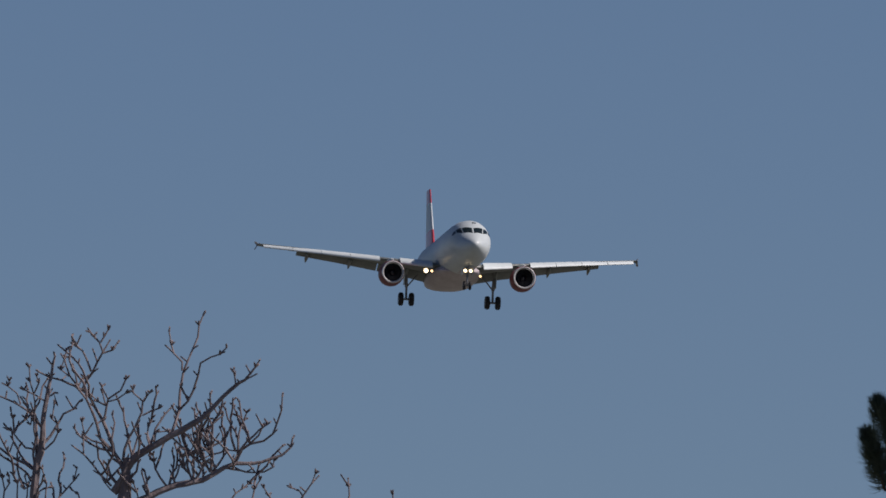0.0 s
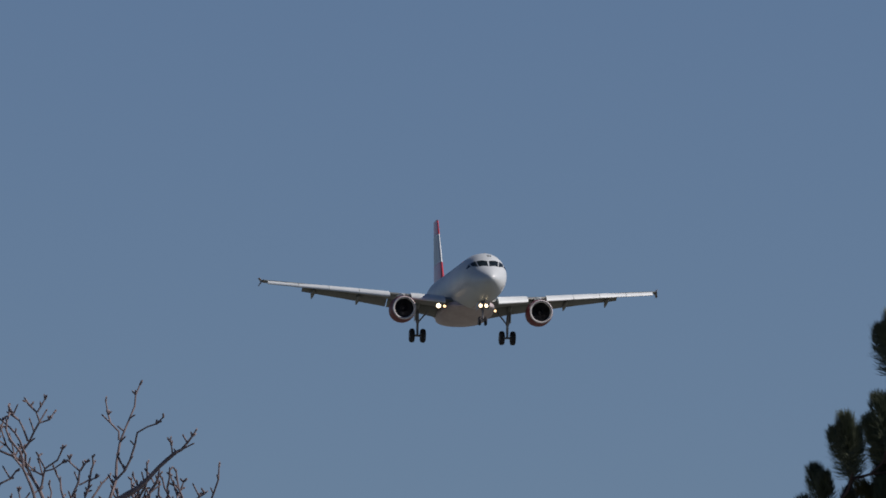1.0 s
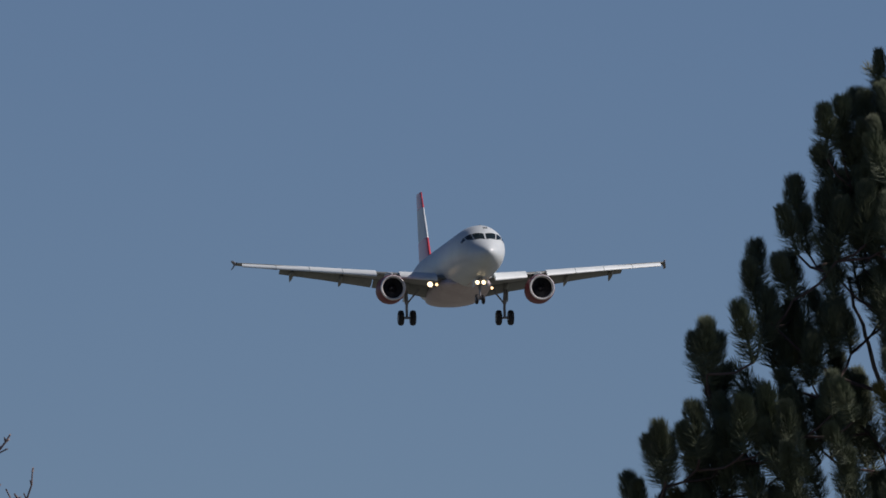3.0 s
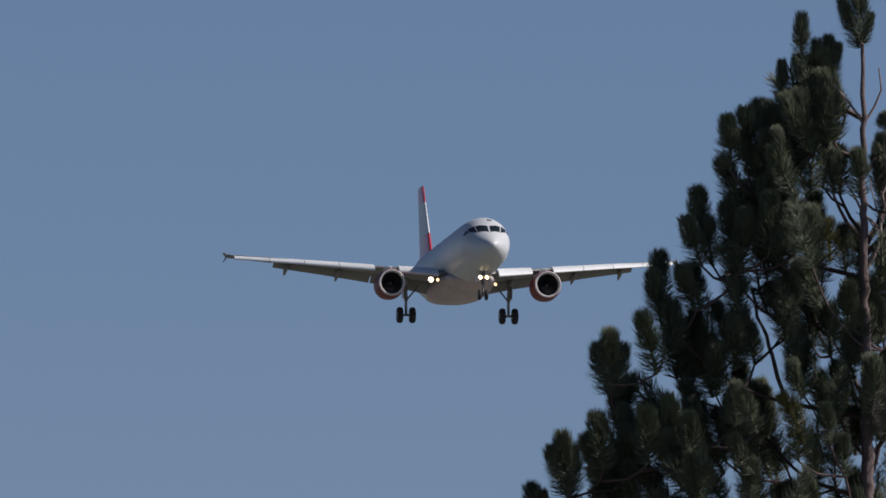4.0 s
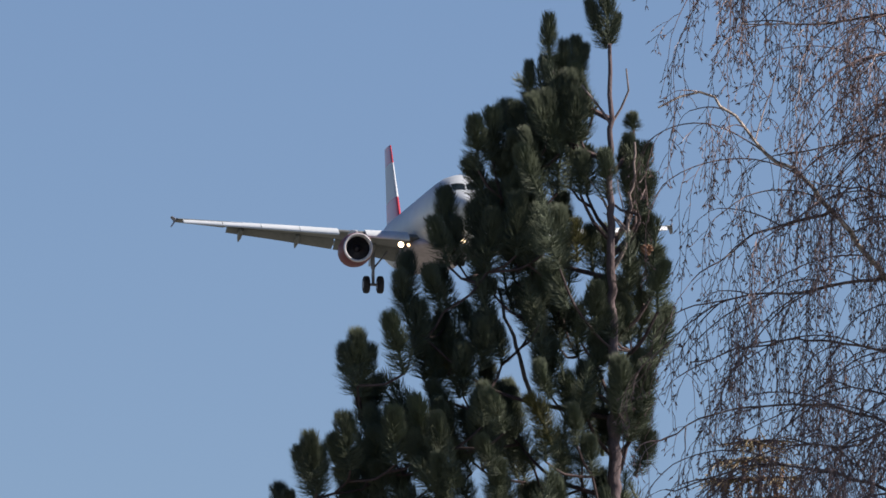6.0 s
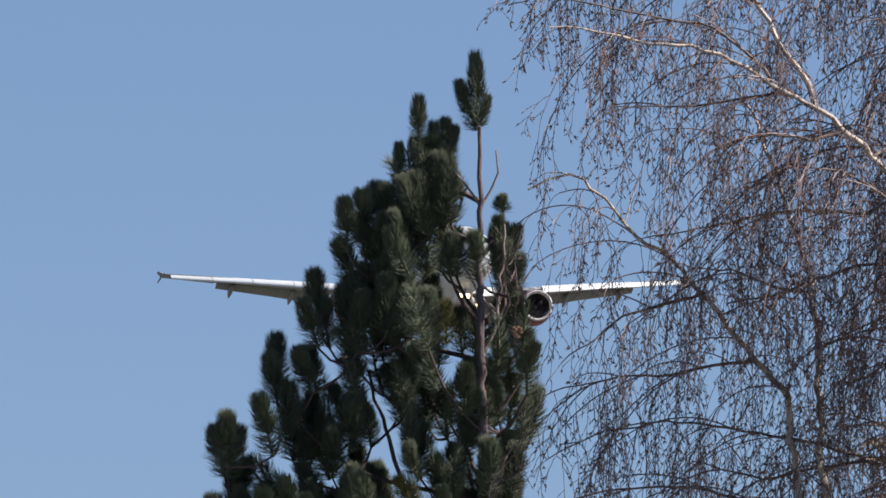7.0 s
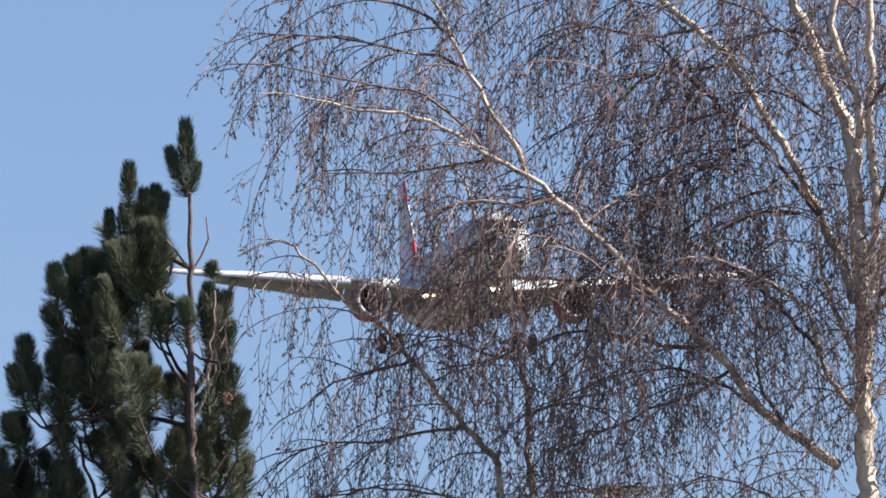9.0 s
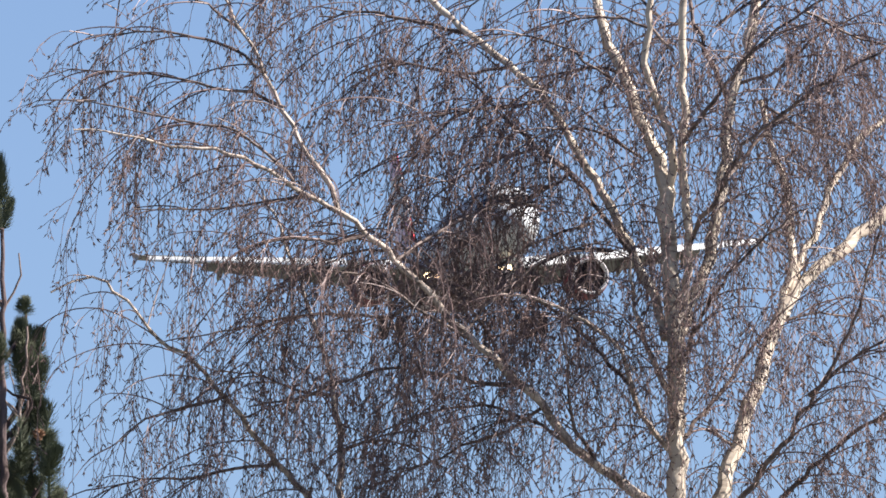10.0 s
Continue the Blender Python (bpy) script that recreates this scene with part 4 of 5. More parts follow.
# -- birch --
def strand(gt, gb, rnd, p, d, steps, droop, r):
    """A fine hanging twig that zigzags, with thin side twigs that end in small forked buds."""
    pts = [p.copy()]
    zig = 0.16
    for k in range(steps):
        zig = -zig
        d = (d + Vector((rnd.gauss(zig * 0.6, 0.08), rnd.gauss(0, 0.09), -droop + rnd.gauss(0, 0.04)))).normalized()
        p = p + d * 0.042
        pts.append(p.copy())
        if k > 0 and rnd.random() < 0.72:
            o = (d * 0.9 + Vector((-zig * 5 * rnd.uniform(0.3, 1), rnd.uniform(-0.8, 0.8), rnd.uniform(-0.3, 0.3)))).normalized()
            q, side = p.copy(), [p.copy()]
            for _ in range(rnd.choice((1, 2, 2, 3, 4))):
                o = (o + Vector((rnd.gauss(0, 0.16), rnd.gauss(0, 0.16), -0.13))).normalized()
                q = q + o * 0.03
                side.append(q.copy())
                if rnd.random() < 0.4:
                    w = (o + Vector((rnd.uniform(-1, 1), rnd.uniform(-1, 1), rnd.uniform(-0.5, 0.5)))).normalized()
                    gb.bud(q, w, rnd.uniform(0.014, 0.024), 0.003)
            gt.tube(side, [r * 0.8] * len(side), 3, False)
            for _ in range(rnd.choice((1, 2, 3))):
                w = (o + Vector((rnd.uniform(-0.9, 0.9), rnd.uniform(-0.9, 0.9), rnd.uniform(-0.6, 0.4)))).normalized()
                gb.bud(q, w, rnd.uniform(0.020, 0.042), rnd.uniform(0.0032, 0.0050))
    gt.tube(pts, [r * (1 - 0.3 * k / steps) for k in range(steps + 1)], 3, False)
    for _ in range(2):
        w = (d + Vector((rnd.uniform(-0.8, 0.8), rnd.uniform(-0.8, 0.8), rnd.uniform(-0.4, 0.3)))).normalized()
        gb.bud(p, w, 0.036, 0.0044)


def birch_limb(tree, r0, r1, *xz, lean=None, dress=1.0):
    """A limb with arching branchlets, from which fine twigs hang."""
    line, radii = grow(tree, r0, r1, *xz, lean=lean, step=0.07, wobble=0.009)
    rnd = tree.rnd
    g = Geo()
    g.tube(line, radii, 9 if r0 > 0.02 else 6)
    limb = part("limb", g, BIRCH_BARK if r0 > 0.0235 and dress < 0.6 else BIRCH_LIMB if r0 > 0.0165 else BIRCH_BRANCH, tree.ob)
    gt, gb = Geo(), Geo()
    n = len(line)
    for i in range(1, n):
        u = i / n
        fringe = u > 0.82 or r0 < 0.006
        if rnd.random() < 0.85 * dress * (1.0 if u < 0.75 else 0.7):
            # an arching branchlet
            t = (line[i] - line[i - 1]).normalized()
            d = (t * 0.7 + Vector((rnd.uniform(-1, 1), rnd.uniform(-1, 1), rnd.uniform(-0.3, 0.6)))).normalized()
            p, pts = line[i].copy(), [line[i].copy()]
            for k in range(rnd.randint(4, 13) if u < 0.7 and not fringe else rnd.randint(1, 3) if fringe else rnd.randint(2, 6)):
                d = (d + Vector((rnd.gauss(0, 0.1), rnd.gauss(0, 0.1), -0.11))).normalized()
                p = p + d * 0.07
                pts.append(p.copy())
                if k > 0 and rnd.random() < 0.60:
                    s = (d * 0.6 + Vector((rnd.uniform(-1, 1), rnd.uniform(-1, 1), rnd.uniform(-0.6, 0.3)))).normalized()
                    strand(gt, gb, rnd, p, s, rnd.randint(3, 7) if fringe else rnd.randint(4, 14), rnd.uniform(0.24, 0.62), 0.0023)
            gt.tube(pts, [0.0044 - 0.0020 * k / len(pts) for k in range(len(pts))], 4, False)
            strand(gt, gb, rnd, p, d, rnd.randint(3, 7) if fringe else rnd.randint(5, 15), 0.2 if fringe else 0.32, 0.0023)
        if u > 0.15 and rnd.random() < 0.6 * dress:
            s = Vector((rnd.uniform(-1, 1), rnd.uniform(-1, 1), rnd.uniform(-0.5, 0.4))).normalized()
            strand(gt, gb, rnd, line[i], s, rnd.randint(3, 9) if fringe else rnd.randint(6, 18), rnd.uniform(0.24, 0.62), 0.0021)
    if gt.v:
        attach("twig_curtain", gt.raw("twig_curtain"), BIRCH_TWIG, limb, "fine hanging purplish-brown twigs", "stuff")
        attach("bud_cover", gb.raw("bud_cover"), BIRCH_BUD, limb, "small brown buds and catkins", "stuff")
    return line


birch = Tree("birch_tree", 5.67, 105.0, "leafless white-barked birch with a curtain of drooping twigs", 31)
birch_limb(birch, 0.16, 0.054, (-0.06, 0.0), (0.05, 3.88), (-0.03, 7.77), (0.00, 9.71), lean=0.0, dress=0.0)
birch_limb(birch, 0.06, 0.042, (0.02, 8.51), (0.10, 9.01), (0.204, 9.709), lean=0.1, dress=0.0)
birch_limb(birch, 0.040, 0.019, (-0.02, 5.01), (-0.85, 6.60), (-1.60, 8.30), (-1.898, 9.22), (-1.96, 9.70), lean=0.10, dress=0.3)
birch_limb(birch, 0.045, 0.020, (-0.02, 4.60), (-0.85, 6.20), (-1.62, 8.20), (-1.775, 9.22), (-1.79, 9.70), lean=0.14, dress=0.3)
birch_limb(birch, 0.0508, 0.0449, (-0.012, 9.708), (-0.015, 10.280), (-0.024, 10.582), (-0.042, 10.883), (-0.063, 11.185), (-0.078, 11.427), lean=-0, dress=0.26)
birch_limb(birch, 0.0359, 0.0209, (-0.075, 11.381), (-0.117, 11.544), (-0.180, 11.698), (-0.271, 11.903), (-0.361, 12.159), (-0.424, 12.340), (-0.481, 12.573), (-0.527, 12.875), lean=.3, dress=0.26)
birch_limb(birch, 0.0245, 0.0150, (-0.066, 11.366), (-0.018, 11.502), (-0.048, 11.653), (-0.117, 11.828), (-0.168, 12.058), (-0.159, 12.239), (-0.150, 12.575), lean=-.2, dress=0.42)
birch_limb(birch, 0.0239, 0.0179, (-0.012, 10.657), (0.024, 10.850), (0.051, 11.029), (0.058, 11.158), (0.040, 11.288), (0.025, 11.518), (0.019, 11.777), (0.022, 12.086), (0.025, 12.394), (0.013, 12.757), (-0.017, 13.120), lean=-.1, dress=0.42)
birch_limb(birch, 0.0344, 0.0239, (-0.006, 10.582), (0.051, 10.748), (0.127, 10.926), (0.178, 11.108), (0.223, 11.313), (0.244, 11.621), (0.278, 11.881), (0.365, 12.112), (0.398, 12.317), (0.423, 12.578), (0.438, 12.941), lean=.3, dress=0.26)
birch_limb(birch, 0.0152, 0.0090, (0.272, 11.851), (0.193, 12.035), (0.121, 12.198), (0.064, 12.343), (0.016, 12.576), lean=.3)
birch_limb(birch, 0.0138, 0.0060, (0.042, 11.065), (0.121, 11.231), (0.217, 11.364), (0.347, 11.622), (0.552, 11.780), (0.859, 12.011), (1.086, 12.121), lean=-.9)
birch_limb(birch, 0.0245, 0.0150, (0.566, 10.705), (0.630, 10.956), (0.732, 11.189), (0.835, 11.446), (0.962, 11.652), (1.091, 11.755), (1.327, 11.947), lean=.5, dress=0.42)
birch_limb(birch, 0.0419, 0.0299, (0.204, 9.709), (0.301, 10.010), (0.406, 10.312), (0.488, 10.584), (0.557, 10.765), (0.693, 10.917), (0.904, 11.099), (1.109, 11.281), (1.326, 11.524), lean=.4, dress=0.26)
birch_limb(birch, 0.0239, 0.0150, (0.557, 10.765), (0.602, 10.977), (0.588, 11.188), (0.573, 11.399), (0.482, 11.641), (0.437, 11.852), lean=.2, dress=0.42)
birch_limb(birch, 0.0284, 0.0039, (-0.150, 9.707), (-0.421, 9.887), (-0.571, 10.007), (-0.722, 10.217), (-0.842, 10.337), (-0.992, 10.487), (-1.143, 10.607), (-1.323, 10.817), (-1.504, 10.997), (-1.654, 11.132), (-1.805, 11.252), (-1.985, 11.342), (-2.256, 11.507), (-2.467, 11.581), (-2.707, 11.601), (-2.978, 11.666), (-3.200, 11.690), lean=-.3, dress=0.80)
birch_limb(birch, 0.0170, 0.0050, (-1.814, 11.261), (-1.841, 11.388), (-1.919, 11.478), (-2.016, 11.629), (-2.106, 11.809), (-2.197, 11.990), (-2.317, 12.201), (-2.423, 12.412), (-2.529, 12.562), lean=.2)
birch_limb(birch, 0.0102, 0.0036, (-2.046, 11.402), (-2.196, 11.567), (-2.347, 11.672), (-2.497, 11.711), (-2.707, 11.746), (-2.963, 11.805), (-3.158, 11.840), lean=-.2)
birch_limb(birch, 0.0102, 0.0030, (-2.106, 11.809), (-2.287, 11.884), (-2.467, 11.913), (-2.648, 11.958), (-2.918, 11.993), (-3.129, 12.001), lean=.2)
birch_limb(birch, 0.0190, 0.0050, (-1.953, 9.700), (-2.133, 9.910), (-2.284, 10.090), (-2.404, 10.270), (-2.585, 10.450), (-2.765, 10.570), (-2.885, 10.705), (-2.991, 10.834), (-3.126, 10.900), (-3.246, 10.875), (-3.351, 10.814), lean=-.4, dress=0.7)
birch_limb(birch, 0.0200, 0.0068, (-1.788, 9.701), (-1.803, 9.972), (-1.834, 10.273), (-1.888, 10.513), (-1.969, 10.754), (-2.045, 10.965), (-2.135, 11.176), (-2.226, 11.356), lean=.3)
birch_limb(birch, 0.0269, 0.0150, (-0.072, 10.582), (-0.129, 10.799), (-0.243, 11.027), (-0.358, 11.286), (-0.487, 11.491), (-0.590, 11.669), (-0.731, 11.892), (-0.903, 12.042), (-1.114, 12.207), (-1.325, 12.387), (-1.536, 12.537), lean=.3, dress=0.50)
birch_limb(birch, 0.0152, 0.0054, (-0.210, 10.973), (-0.361, 11.184), (-0.541, 11.424), (-0.752, 11.605), (-0.963, 11.785), (-1.114, 11.965), (-1.204, 12.146), lean=.2)
birch_limb(birch, 0.0179, 0.0060, (-0.030, 9.964), (-0.192, 10.180), (-0.271, 10.361), (-0.307, 10.514), (-0.448, 10.643), (-0.629, 10.745), (-0.782, 10.796), (-0.962, 10.819), lean=-.3)
birch_limb(birch, 0.0209, 0.0060, (-0.045, 10.220), (-0.102, 10.361), (-0.180, 10.566), (-0.247, 10.822), (-0.271, 11.003), lean=-.2)
birch_limb(birch, 0.0126, 0.0054, (0.000, 10.416), (0.121, 10.703), (0.241, 10.885), (0.392, 11.066), (0.603, 11.249), lean=-.95)
birch_limb(birch, 0.0126, 0.0045, (0.018, 10.039), (0.166, 10.236), (0.331, 10.463), (0.482, 10.644), (0.693, 10.721), (0.964, 10.707), lean=.6)
birch_limb(birch, 0.0152, 0.0060, (0.316, 9.709), (0.542, 10.011), (0.722, 10.284), (0.903, 10.616), (1.009, 10.948), (1.085, 11.251), lean=-.5)
birch_limb(birch, 0.0152, 0.0060, (0.526, 9.710), (0.812, 9.982), (1.108, 10.195), (1.355, 10.347), lean=-.4)
birch_limb(birch, 0.0126, 0.0054, (0.692, 10.283), (0.903, 10.465), (1.108, 10.587), lean=-.6)
birch_limb(birch, 0.0126, 0.0045, (0.000, 11.608), (0.181, 11.851), (0.392, 12.124), (0.664, 12.337), (0.875, 12.489), lean=-.95)
birch_limb(birch, 0.0126, 0.0045, (0.241, 11.428), (0.482, 11.701), (0.724, 11.914), (0.995, 12.097), lean=.6)
birch_limb(birch, 0.0102, 0.0036, (-0.301, 11.999), (-0.481, 12.029), (-0.722, 11.967), (-0.903, 11.785), lean=.4)
birch_limb(birch, 0.0102, 0.0036, (-0.030, 12.122), (-0.150, 12.242), (-0.361, 12.301), (-0.602, 12.270), (-0.813, 12.208), lean=.4)
birch_limb(birch, 0.0126, 0.0045, (-0.812, 10.337), (-1.022, 10.336), (-1.233, 10.381), (-1.503, 10.425), (-1.744, 10.363), (-1.984, 10.272), (-2.284, 10.211), lean=.5)
birch_limb(birch, 0.0102, 0.0036, (-1.323, 10.817), (-1.534, 10.696), (-1.774, 10.710), (-2.044, 10.694), (-2.315, 10.632), (-2.645, 10.570), lean=.4)
birch_limb(birch, 0.0102, 0.0036, (-0.601, 10.022), (-0.812, 10.156), (-1.052, 10.216), (-1.323, 10.184), (-1.563, 10.093), (-1.803, 9.972), lean=.3)
birch_limb(birch, 0.0102, 0.0036, (-0.722, 10.217), (-0.902, 10.096), (-1.142, 10.005), (-1.413, 9.883), (-1.683, 9.761), lean=.6)
birch_limb(birch, 0.0126, 0.0045, (-0.421, 9.887), (-0.571, 10.157), (-0.601, 10.459), (-0.601, 10.700), lean=-.3)
birch_limb(birch, 0.0126, 0.0045, (-0.271, 10.340), (-0.481, 10.580), (-0.722, 10.760), (-0.963, 10.909), (-1.203, 10.999), lean=.5)
birch_limb(birch, 0.0102, 0.0036, (-2.404, 10.270), (-2.614, 10.209), (-2.824, 10.148), (-3.004, 9.997), lean=-.4)
birch_limb(birch, 0.0102, 0.0036, (-1.834, 10.273), (-2.044, 10.302), (-2.254, 10.391), (-2.464, 10.390), lean=.5)
birch_limb(birch, 0.0102, 0.0036, (-1.143, 10.607), (-1.023, 10.758), (-0.842, 10.910), (-0.662, 11.031), (-0.421, 11.093), lean=.3)
birch_limb(birch, 0.0102, 0.0036, (-1.504, 10.997), (-1.324, 11.119), (-1.113, 11.241), (-0.903, 11.302), (-0.662, 11.273), lean=.6)
birch_limb(birch, 0.0102, 0.0036, (-2.133, 9.910), (-2.343, 9.879), (-2.583, 9.833), (-2.854, 9.817), (-3.093, 9.771), lean=.5)
birch_limb(birch, 0.0102, 0.0036, (-1.803, 9.972), (-1.623, 10.033), (-1.443, 10.003), (-1.232, 9.884), lean=-.5)
birch_limb(birch, 0.0102, 0.0036, (0.301, 10.010), (0.120, 10.100), (-0.060, 9.979), lean=-.4)
birch_limb(birch, 0.0102, 0.0036, (0.422, 11.852), (0.663, 11.702), (0.904, 11.612), (1.145, 11.402), lean=.3)
birch_limb(birch, 0.0102, 0.0036, (-2.197, 11.990), (-2.377, 12.125), (-2.588, 12.181), (-2.80, 12.215), (-3.02, 12.19), lean=.5)
birch_limb(birch, 0.0102, 0.0036, (-2.317, 12.201), (-2.528, 12.366), (-2.619, 12.396), (-2.709, 12.410), lean=.5)
birch_limb(birch, 0.0126, 0.0045, (-1.114, 12.207), (-1.385, 12.266), (-1.686, 12.325), (-1.926, 12.294), lean=.5)
birch_limb(birch, 0.0102, 0.0036, (-0.903, 12.027), (-1.204, 11.995), (-1.505, 12.054), (-1.746, 11.992), lean=.7)
birch_limb(birch, 0.0102, 0.0036, (-0.722, 11.846), (-0.963, 11.815), (-1.234, 11.783), (-1.505, 11.692), lean=-.6)
birch_limb(birch, 0.0102, 0.0036, (-1.325, 12.418), (-1.626, 12.567), (-1.987, 12.656), (-2.288, 12.624), lean=.6)
birch_limb(birch, 0.0126, 0.0036, (-0.901, 9.073), (-1.502, 9.371), (-2.103, 9.519), (-2.613, 9.577), (-2.913, 9.531), (-3.153, 9.455), lean=.3)
birch_limb(birch, 0.0126, 0.0036, (-1.201, 8.621), (-1.802, 9.009), (-2.402, 9.217), (-2.852, 9.216), (-3.122, 9.154), (-3.317, 9.049), lean=-.3)
birch_limb(birch, 0.0126, 0.0036, (-1.501, 8.469), (-2.102, 8.768), (-2.702, 8.916), (-3.001, 8.869), (-3.256, 8.778), lean=.2)
birch_limb(birch, 0.0126, 0.0036, (-0.601, 8.923), (-1.052, 9.373), (-1.502, 9.582), (-1.803, 9.671), lean=.3)
birch_limb(birch, 0.0126, 0.0036, (-0.301, 8.774), (-0.601, 9.224), (-0.902, 9.524), (-1.052, 9.674), lean=-.4)
birch_limb(birch, 0.0102, 0.0036, (-0.901, 8.321), (-1.651, 8.529), (-2.251, 8.587), (-2.851, 8.495), lean=.4)
birch_limb(birch, 0.0126, 0.0036, (-0.120, 9.226), (-0.361, 9.436), (-0.601, 9.585), (-0.902, 9.674), lean=-.2)
birch_limb(birch, 0.0102, 0.0036, (-1.502, 9.371), (-1.802, 9.340), (-2.102, 9.279), (-2.463, 9.367), lean=.5)
birch_limb(birch, 0.0102, 0.0036, (-1.802, 9.009), (-2.042, 9.128), (-2.342, 9.007), (-2.702, 9.066), lean=-.6)
birch_limb(birch, 0.0102, 0.0036, (0.875, 12.489), (1.086, 12.581), (1.328, 12.613), lean=.4)
birch_limb(birch, 0.0102, 0.0036, (0.664, 12.337), (0.905, 12.217), (1.206, 12.128), lean=.3)
birch_limb(birch, 0.0102, 0.0036, (0.377, 12.305), (0.604, 12.518), (0.845, 12.671), (1.086, 12.733), lean=-.4)
birch_limb(birch, 0.0102, 0.0036, (0.302, 11.942), (0.543, 12.034), (0.754, 12.216), (1.026, 12.339), lean=-.3)
birch_limb(birch, 0.0090, 0.0030, (-1.985, 11.342), (-2.256, 11.296), (-2.526, 11.264), (-2.767, 11.263), (-2.900, 11.270), lean=-.2, dress=0.45)
birch_limb(birch, 0.0102, 0.0036, (-1.654, 11.132), (-1.835, 11.086), (-2.045, 11.116), (-2.285, 11.054), lean=-.3)
birch_limb(birch, 0.0102, 0.0036, (-0.902, 10.412), (-1.083, 10.698), (-1.293, 10.938), (-1.504, 11.088), (-1.745, 11.177), (-1.955, 11.176), lean=.5)
birch_limb(birch, 0.0102, 0.0036, (-1.113, 10.577), (-1.323, 10.697), (-1.534, 10.847), (-1.774, 10.936), (-1.985, 10.935), lean=-.4)

for tip in (((-3.05, 11.99), (-3.25, 12.01), (-3.42, 11.94)), ((-3.10, 11.84), (-3.30, 11.84), (-3.44, 11.80)), ((-2.95, 12.20), (-3.12, 12.19), (-3.24, 12.13)), ((-2.70, 12.41), (-2.90, 12.42), (-3.05, 12.36))):
    birch_limb(birch, 0.0045, 0.0024, *tip, lean=-.1, dress=0.8)

# inner boughs of the crown, thickly hung with twigs
for lean, line in ((.5, ((-0.75, 11.60), (-1.00, 11.52), (-1.25, 11.38), (-1.45, 11.15))), (.8, ((-0.60, 11.45), (-0.85, 11.30), (-1.10, 11.12), (-1.35, 10.90))),
                   (-.3, ((-0.45, 11.20), (-0.70, 11.12), (-0.95, 10.98), (-1.20, 10.78))), (.4, ((-0.35, 11.05), (-0.55, 11.05), (-0.80, 10.95), (-1.00, 10.85))),
                   (.6, ((-1.00, 11.85), (-1.20, 11.75), (-1.40, 11.55), (-1.50, 11.35))), (.4, ((-0.45, 12.40), (-0.70, 12.45), (-1.00, 12.42), (-1.25, 12.30))),
                   (-.5, ((-0.30, 11.90), (-0.55, 12.10), (-0.85, 12.20), (-1.10, 12.15))), (.7, ((-0.10, 12.30), (-0.35, 12.50), (-0.60, 12.55), (-0.90, 12.50))),
                   (.5, ((-1.35, 10.95), (-1.60, 11.05), (-1.85, 11.00), (-2.10, 10.85))), (-.4, ((-0.20, 11.55), (-0.42, 11.68), (-0.66, 11.70), (-0.88, 11.60))),
                   (.3, ((0.20, 12.25), (0.42, 12.42), (0.66, 12.48), (0.92, 12.40)))):
    birch_limb(birch, 0.0092, 0.0034, *line, lean=lean, dress=0.8)


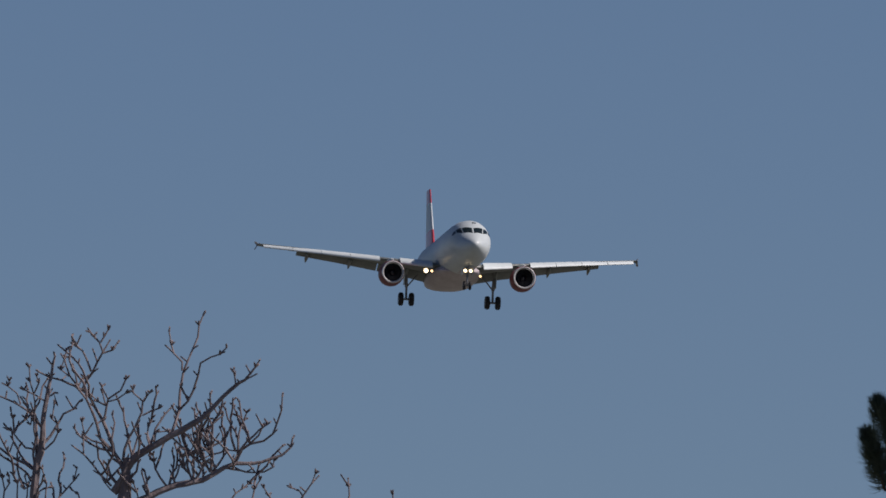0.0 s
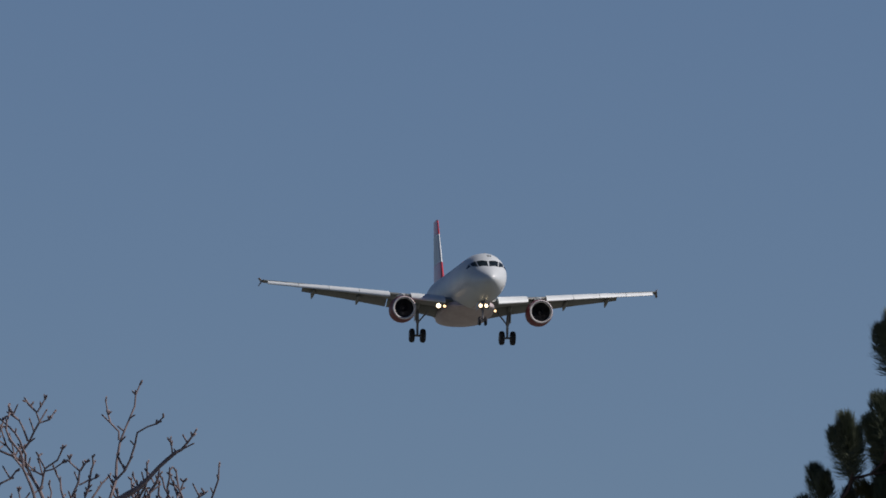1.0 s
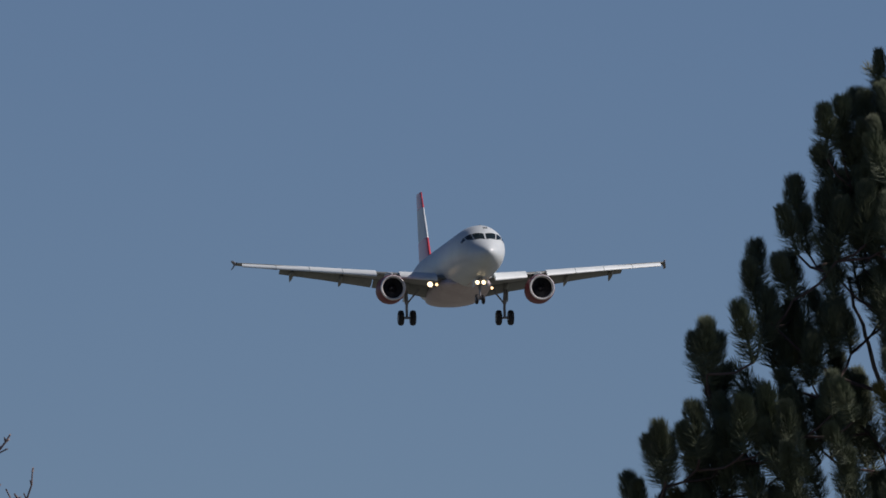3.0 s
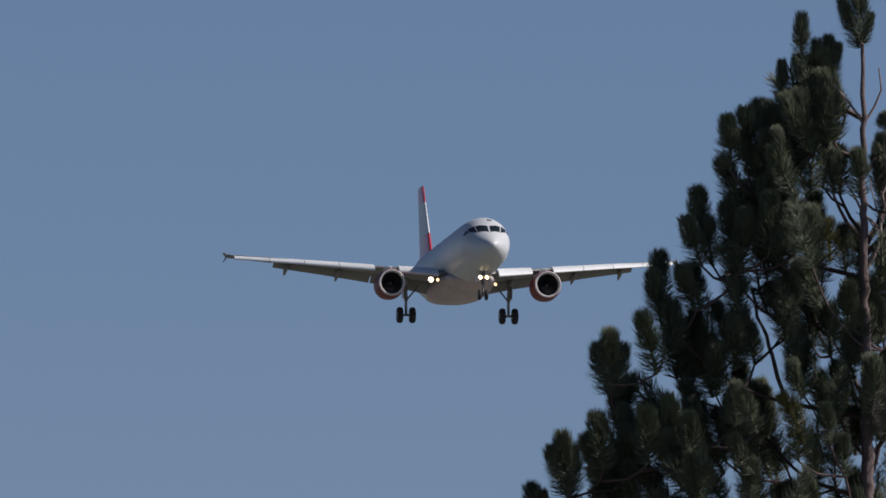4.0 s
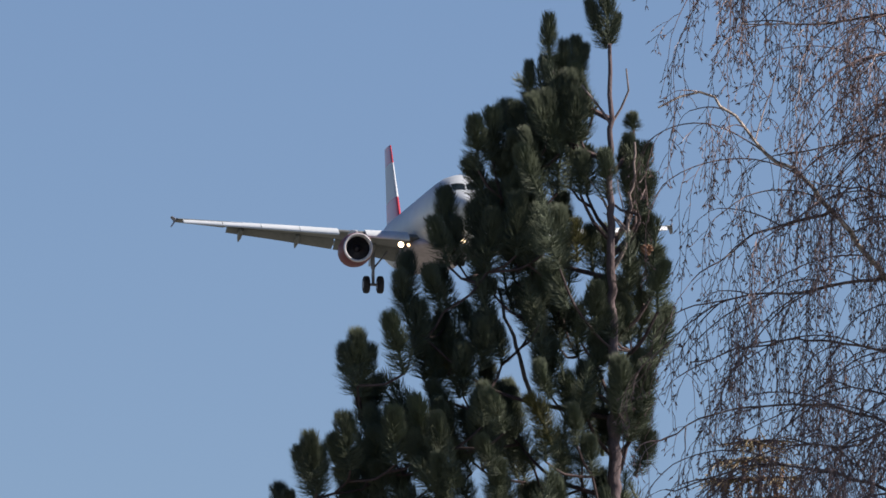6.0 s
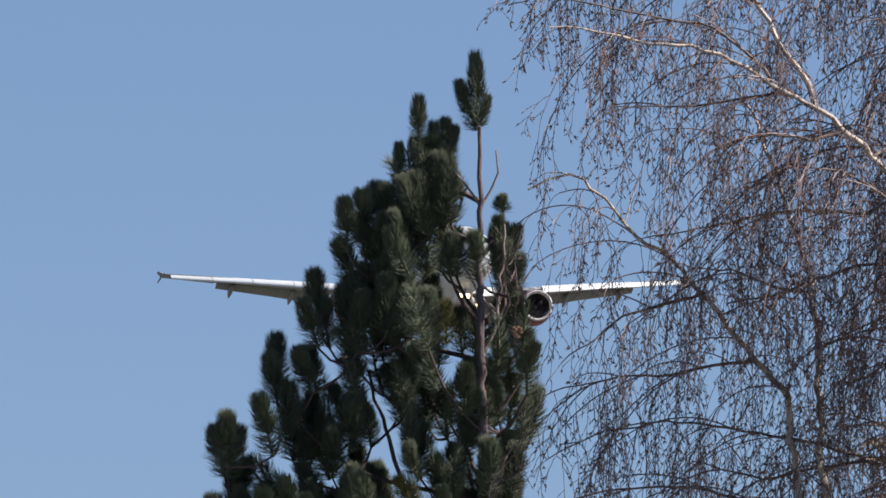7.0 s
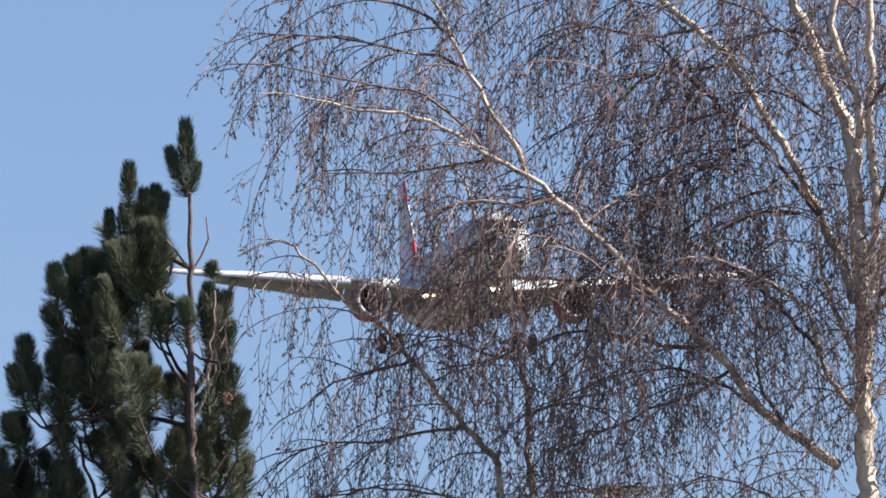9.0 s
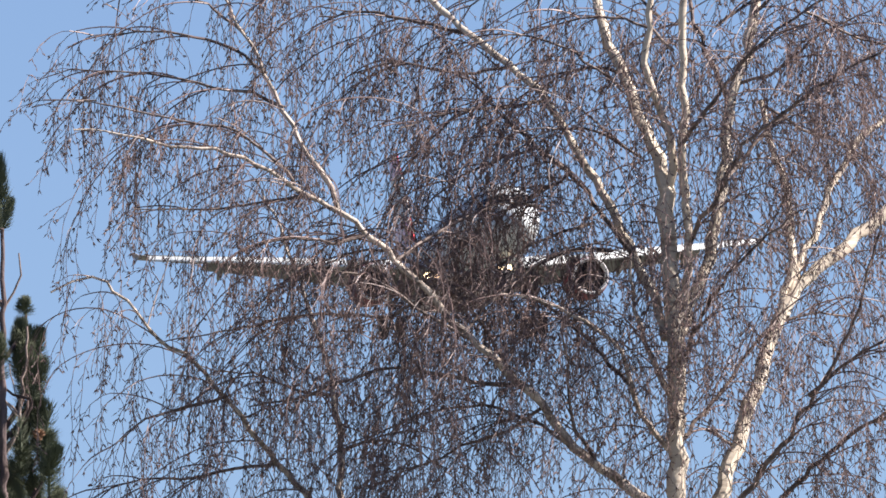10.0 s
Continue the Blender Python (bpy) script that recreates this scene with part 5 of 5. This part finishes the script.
# -- a conifer's head behind the birch --
def build_spruce(x, y, top):
    tree = Tree("spruce_tree", x, y, "olive-green spruce with brown hanging cones behind the birch", 51)
    rnd = tree.rnd
    g = Geo()
    g.tube([Vector((0, 0, 0)), Vector((0.03, 0, top * 0.6)), Vector((0, 0, top))], [0.16, 0.07, 0.008], 10)
    part("trunk", g, PINE_BARK, tree.ob)
    z = top - 0.05
    while z > 1.2:
        reach = 0.16 + 0.42 * (top - z) ** 0.8
        for _ in range(6 if top - z < 3 else 4):
            w = rnd.uniform(0, 2 * math.pi)
            d = Vector((math.cos(w), math.sin(w), 0.25)).normalized()
            line, p = [Vector((0, 0, z))], Vector((0, 0, z))
            n = max(3, int(reach / 0.07))
            gb, gn = Geo(), Geo()
            for k in range(n):
                d = (d + Vector((rnd.gauss(0, 0.06), rnd.gauss(0, 0.06), -0.12 if k < n * 0.7 else 0.12))).normalized()
                p = p + d * (reach / n)
                line.append(p.copy())
                for _k in range(4):
                    o = (d * 0.5 + Vector((rnd.uniform(-1, 1), rnd.uniform(-1, 1), rnd.uniform(-0.9, 0.1)))).normalized()
                    q = p + o * rnd.uniform(0.08, 0.2)
                    gn.tube([p, q], [0.004, 0.003], 3, False)
                    for _n in range(9):
                        s = p.lerp(q, rnd.random())
                        gn.spike(s, (o + Vector((rnd.uniform(-1, 1), rnd.uniform(-1, 1), rnd.uniform(-0.8, 0.8)))).normalized(), 0.03, 0.0032)
                if top - z < 2.0 and rnd.random() < 0.22:
                    gc = Geo()
                    for c in range(18):
                        u = c / 18
                        e = Vector((math.cos(c * 2.4), math.sin(c * 2.4), -0.7)).normalized()
                        gc.bud(p + Vector((0, 0, -0.02 - 0.10 * u)), e, 0.028, 0.008)
                    part("cone", gc, CONE, tree.ob, "brown hanging cone")
            gb.tube(line, [0.012 * (1 - 0.7 * k / n) for k in range(n + 1)], 5)
            bough = part("bough", gb, PINE_BARK, tree.ob)
            attach("needle_spray", gn.raw("needle_spray"), SPRUCE, bough, "olive-brown needles", "stuff")
        z -= 0.12 if top - z < 2.5 else 0.35


build_spruce(5.22, 126.0, 11.21)
build_spruce(3.38, 124.0, 10.41)


def motions():
    """The airliner's descent: seconds, place, heading to the right, nose-up and roll in degrees."""
    walk(airliner, [(t, pose(x, y, z, roll, -pitch, heading - 90)) for t, x, y, z, heading, pitch, roll in (
        (0.0, -31.97, 1723.0, 130.33, 8.06, 1.55, -2.06),
        (0.5, -28.20, 1688.7, 129.44, 8.31, 1.42, -1.60),
        (1.0, -24.35, 1654.4, 128.15, 8.55, 1.34, -1.18),
        (1.5, -20.43, 1620.2, 126.61, 8.74, 1.33, -0.50),
        (2.0, -16.58, 1585.9, 124.54, 8.84, 1.42, 0.50),
        (2.5, -12.61, 1551.7, 122.24, 8.84, 1.57, 1.04),
        (3.0, -8.66, 1517.5, 119.97, 8.76, 1.75, 0.89),
        (3.2, -7.11, 1503.7, 119.16, 8.73, 1.83, 0.79),
        (4.3, 1.19, 1428.3, 114.47, 8.48, 2.20, -0.42),
        (4.5, 2.67, 1414.6, 113.63, 8.44, 2.26, -0.58),
        (5.0, 6.39, 1380.3, 111.57, 8.34, 2.41, -0.95),
        (5.5, 10.23, 1346.0, 109.41, 8.26, 2.54, -0.75),
        (6.0, 14.00, 1311.7, 107.35, 8.19, 2.64, -0.14),
        (6.2, 15.45, 1298.0, 106.51, 8.17, 2.68, 0.11),
        (7.3, 23.81, 1222.4, 102.42, 8.13, 2.86, 0.02),
        (7.5, 25.30, 1208.6, 101.65, 8.09, 2.88, -0.14),
        (8.0, 29.13, 1174.2, 99.80, 8.00, 2.92, -0.64),
        (8.5, 32.90, 1139.8, 98.04, 7.90, 2.93, -0.46),
        (9.0, 36.84, 1105.3, 96.39, 7.80, 2.91, 0.34),
        (9.5, 40.50, 1070.8, 95.10, 7.68, 2.85, 1.51),
        (10.0, 44.54, 1036.3, 93.59, 7.55, 2.78, 2.51),
    )])


motions()
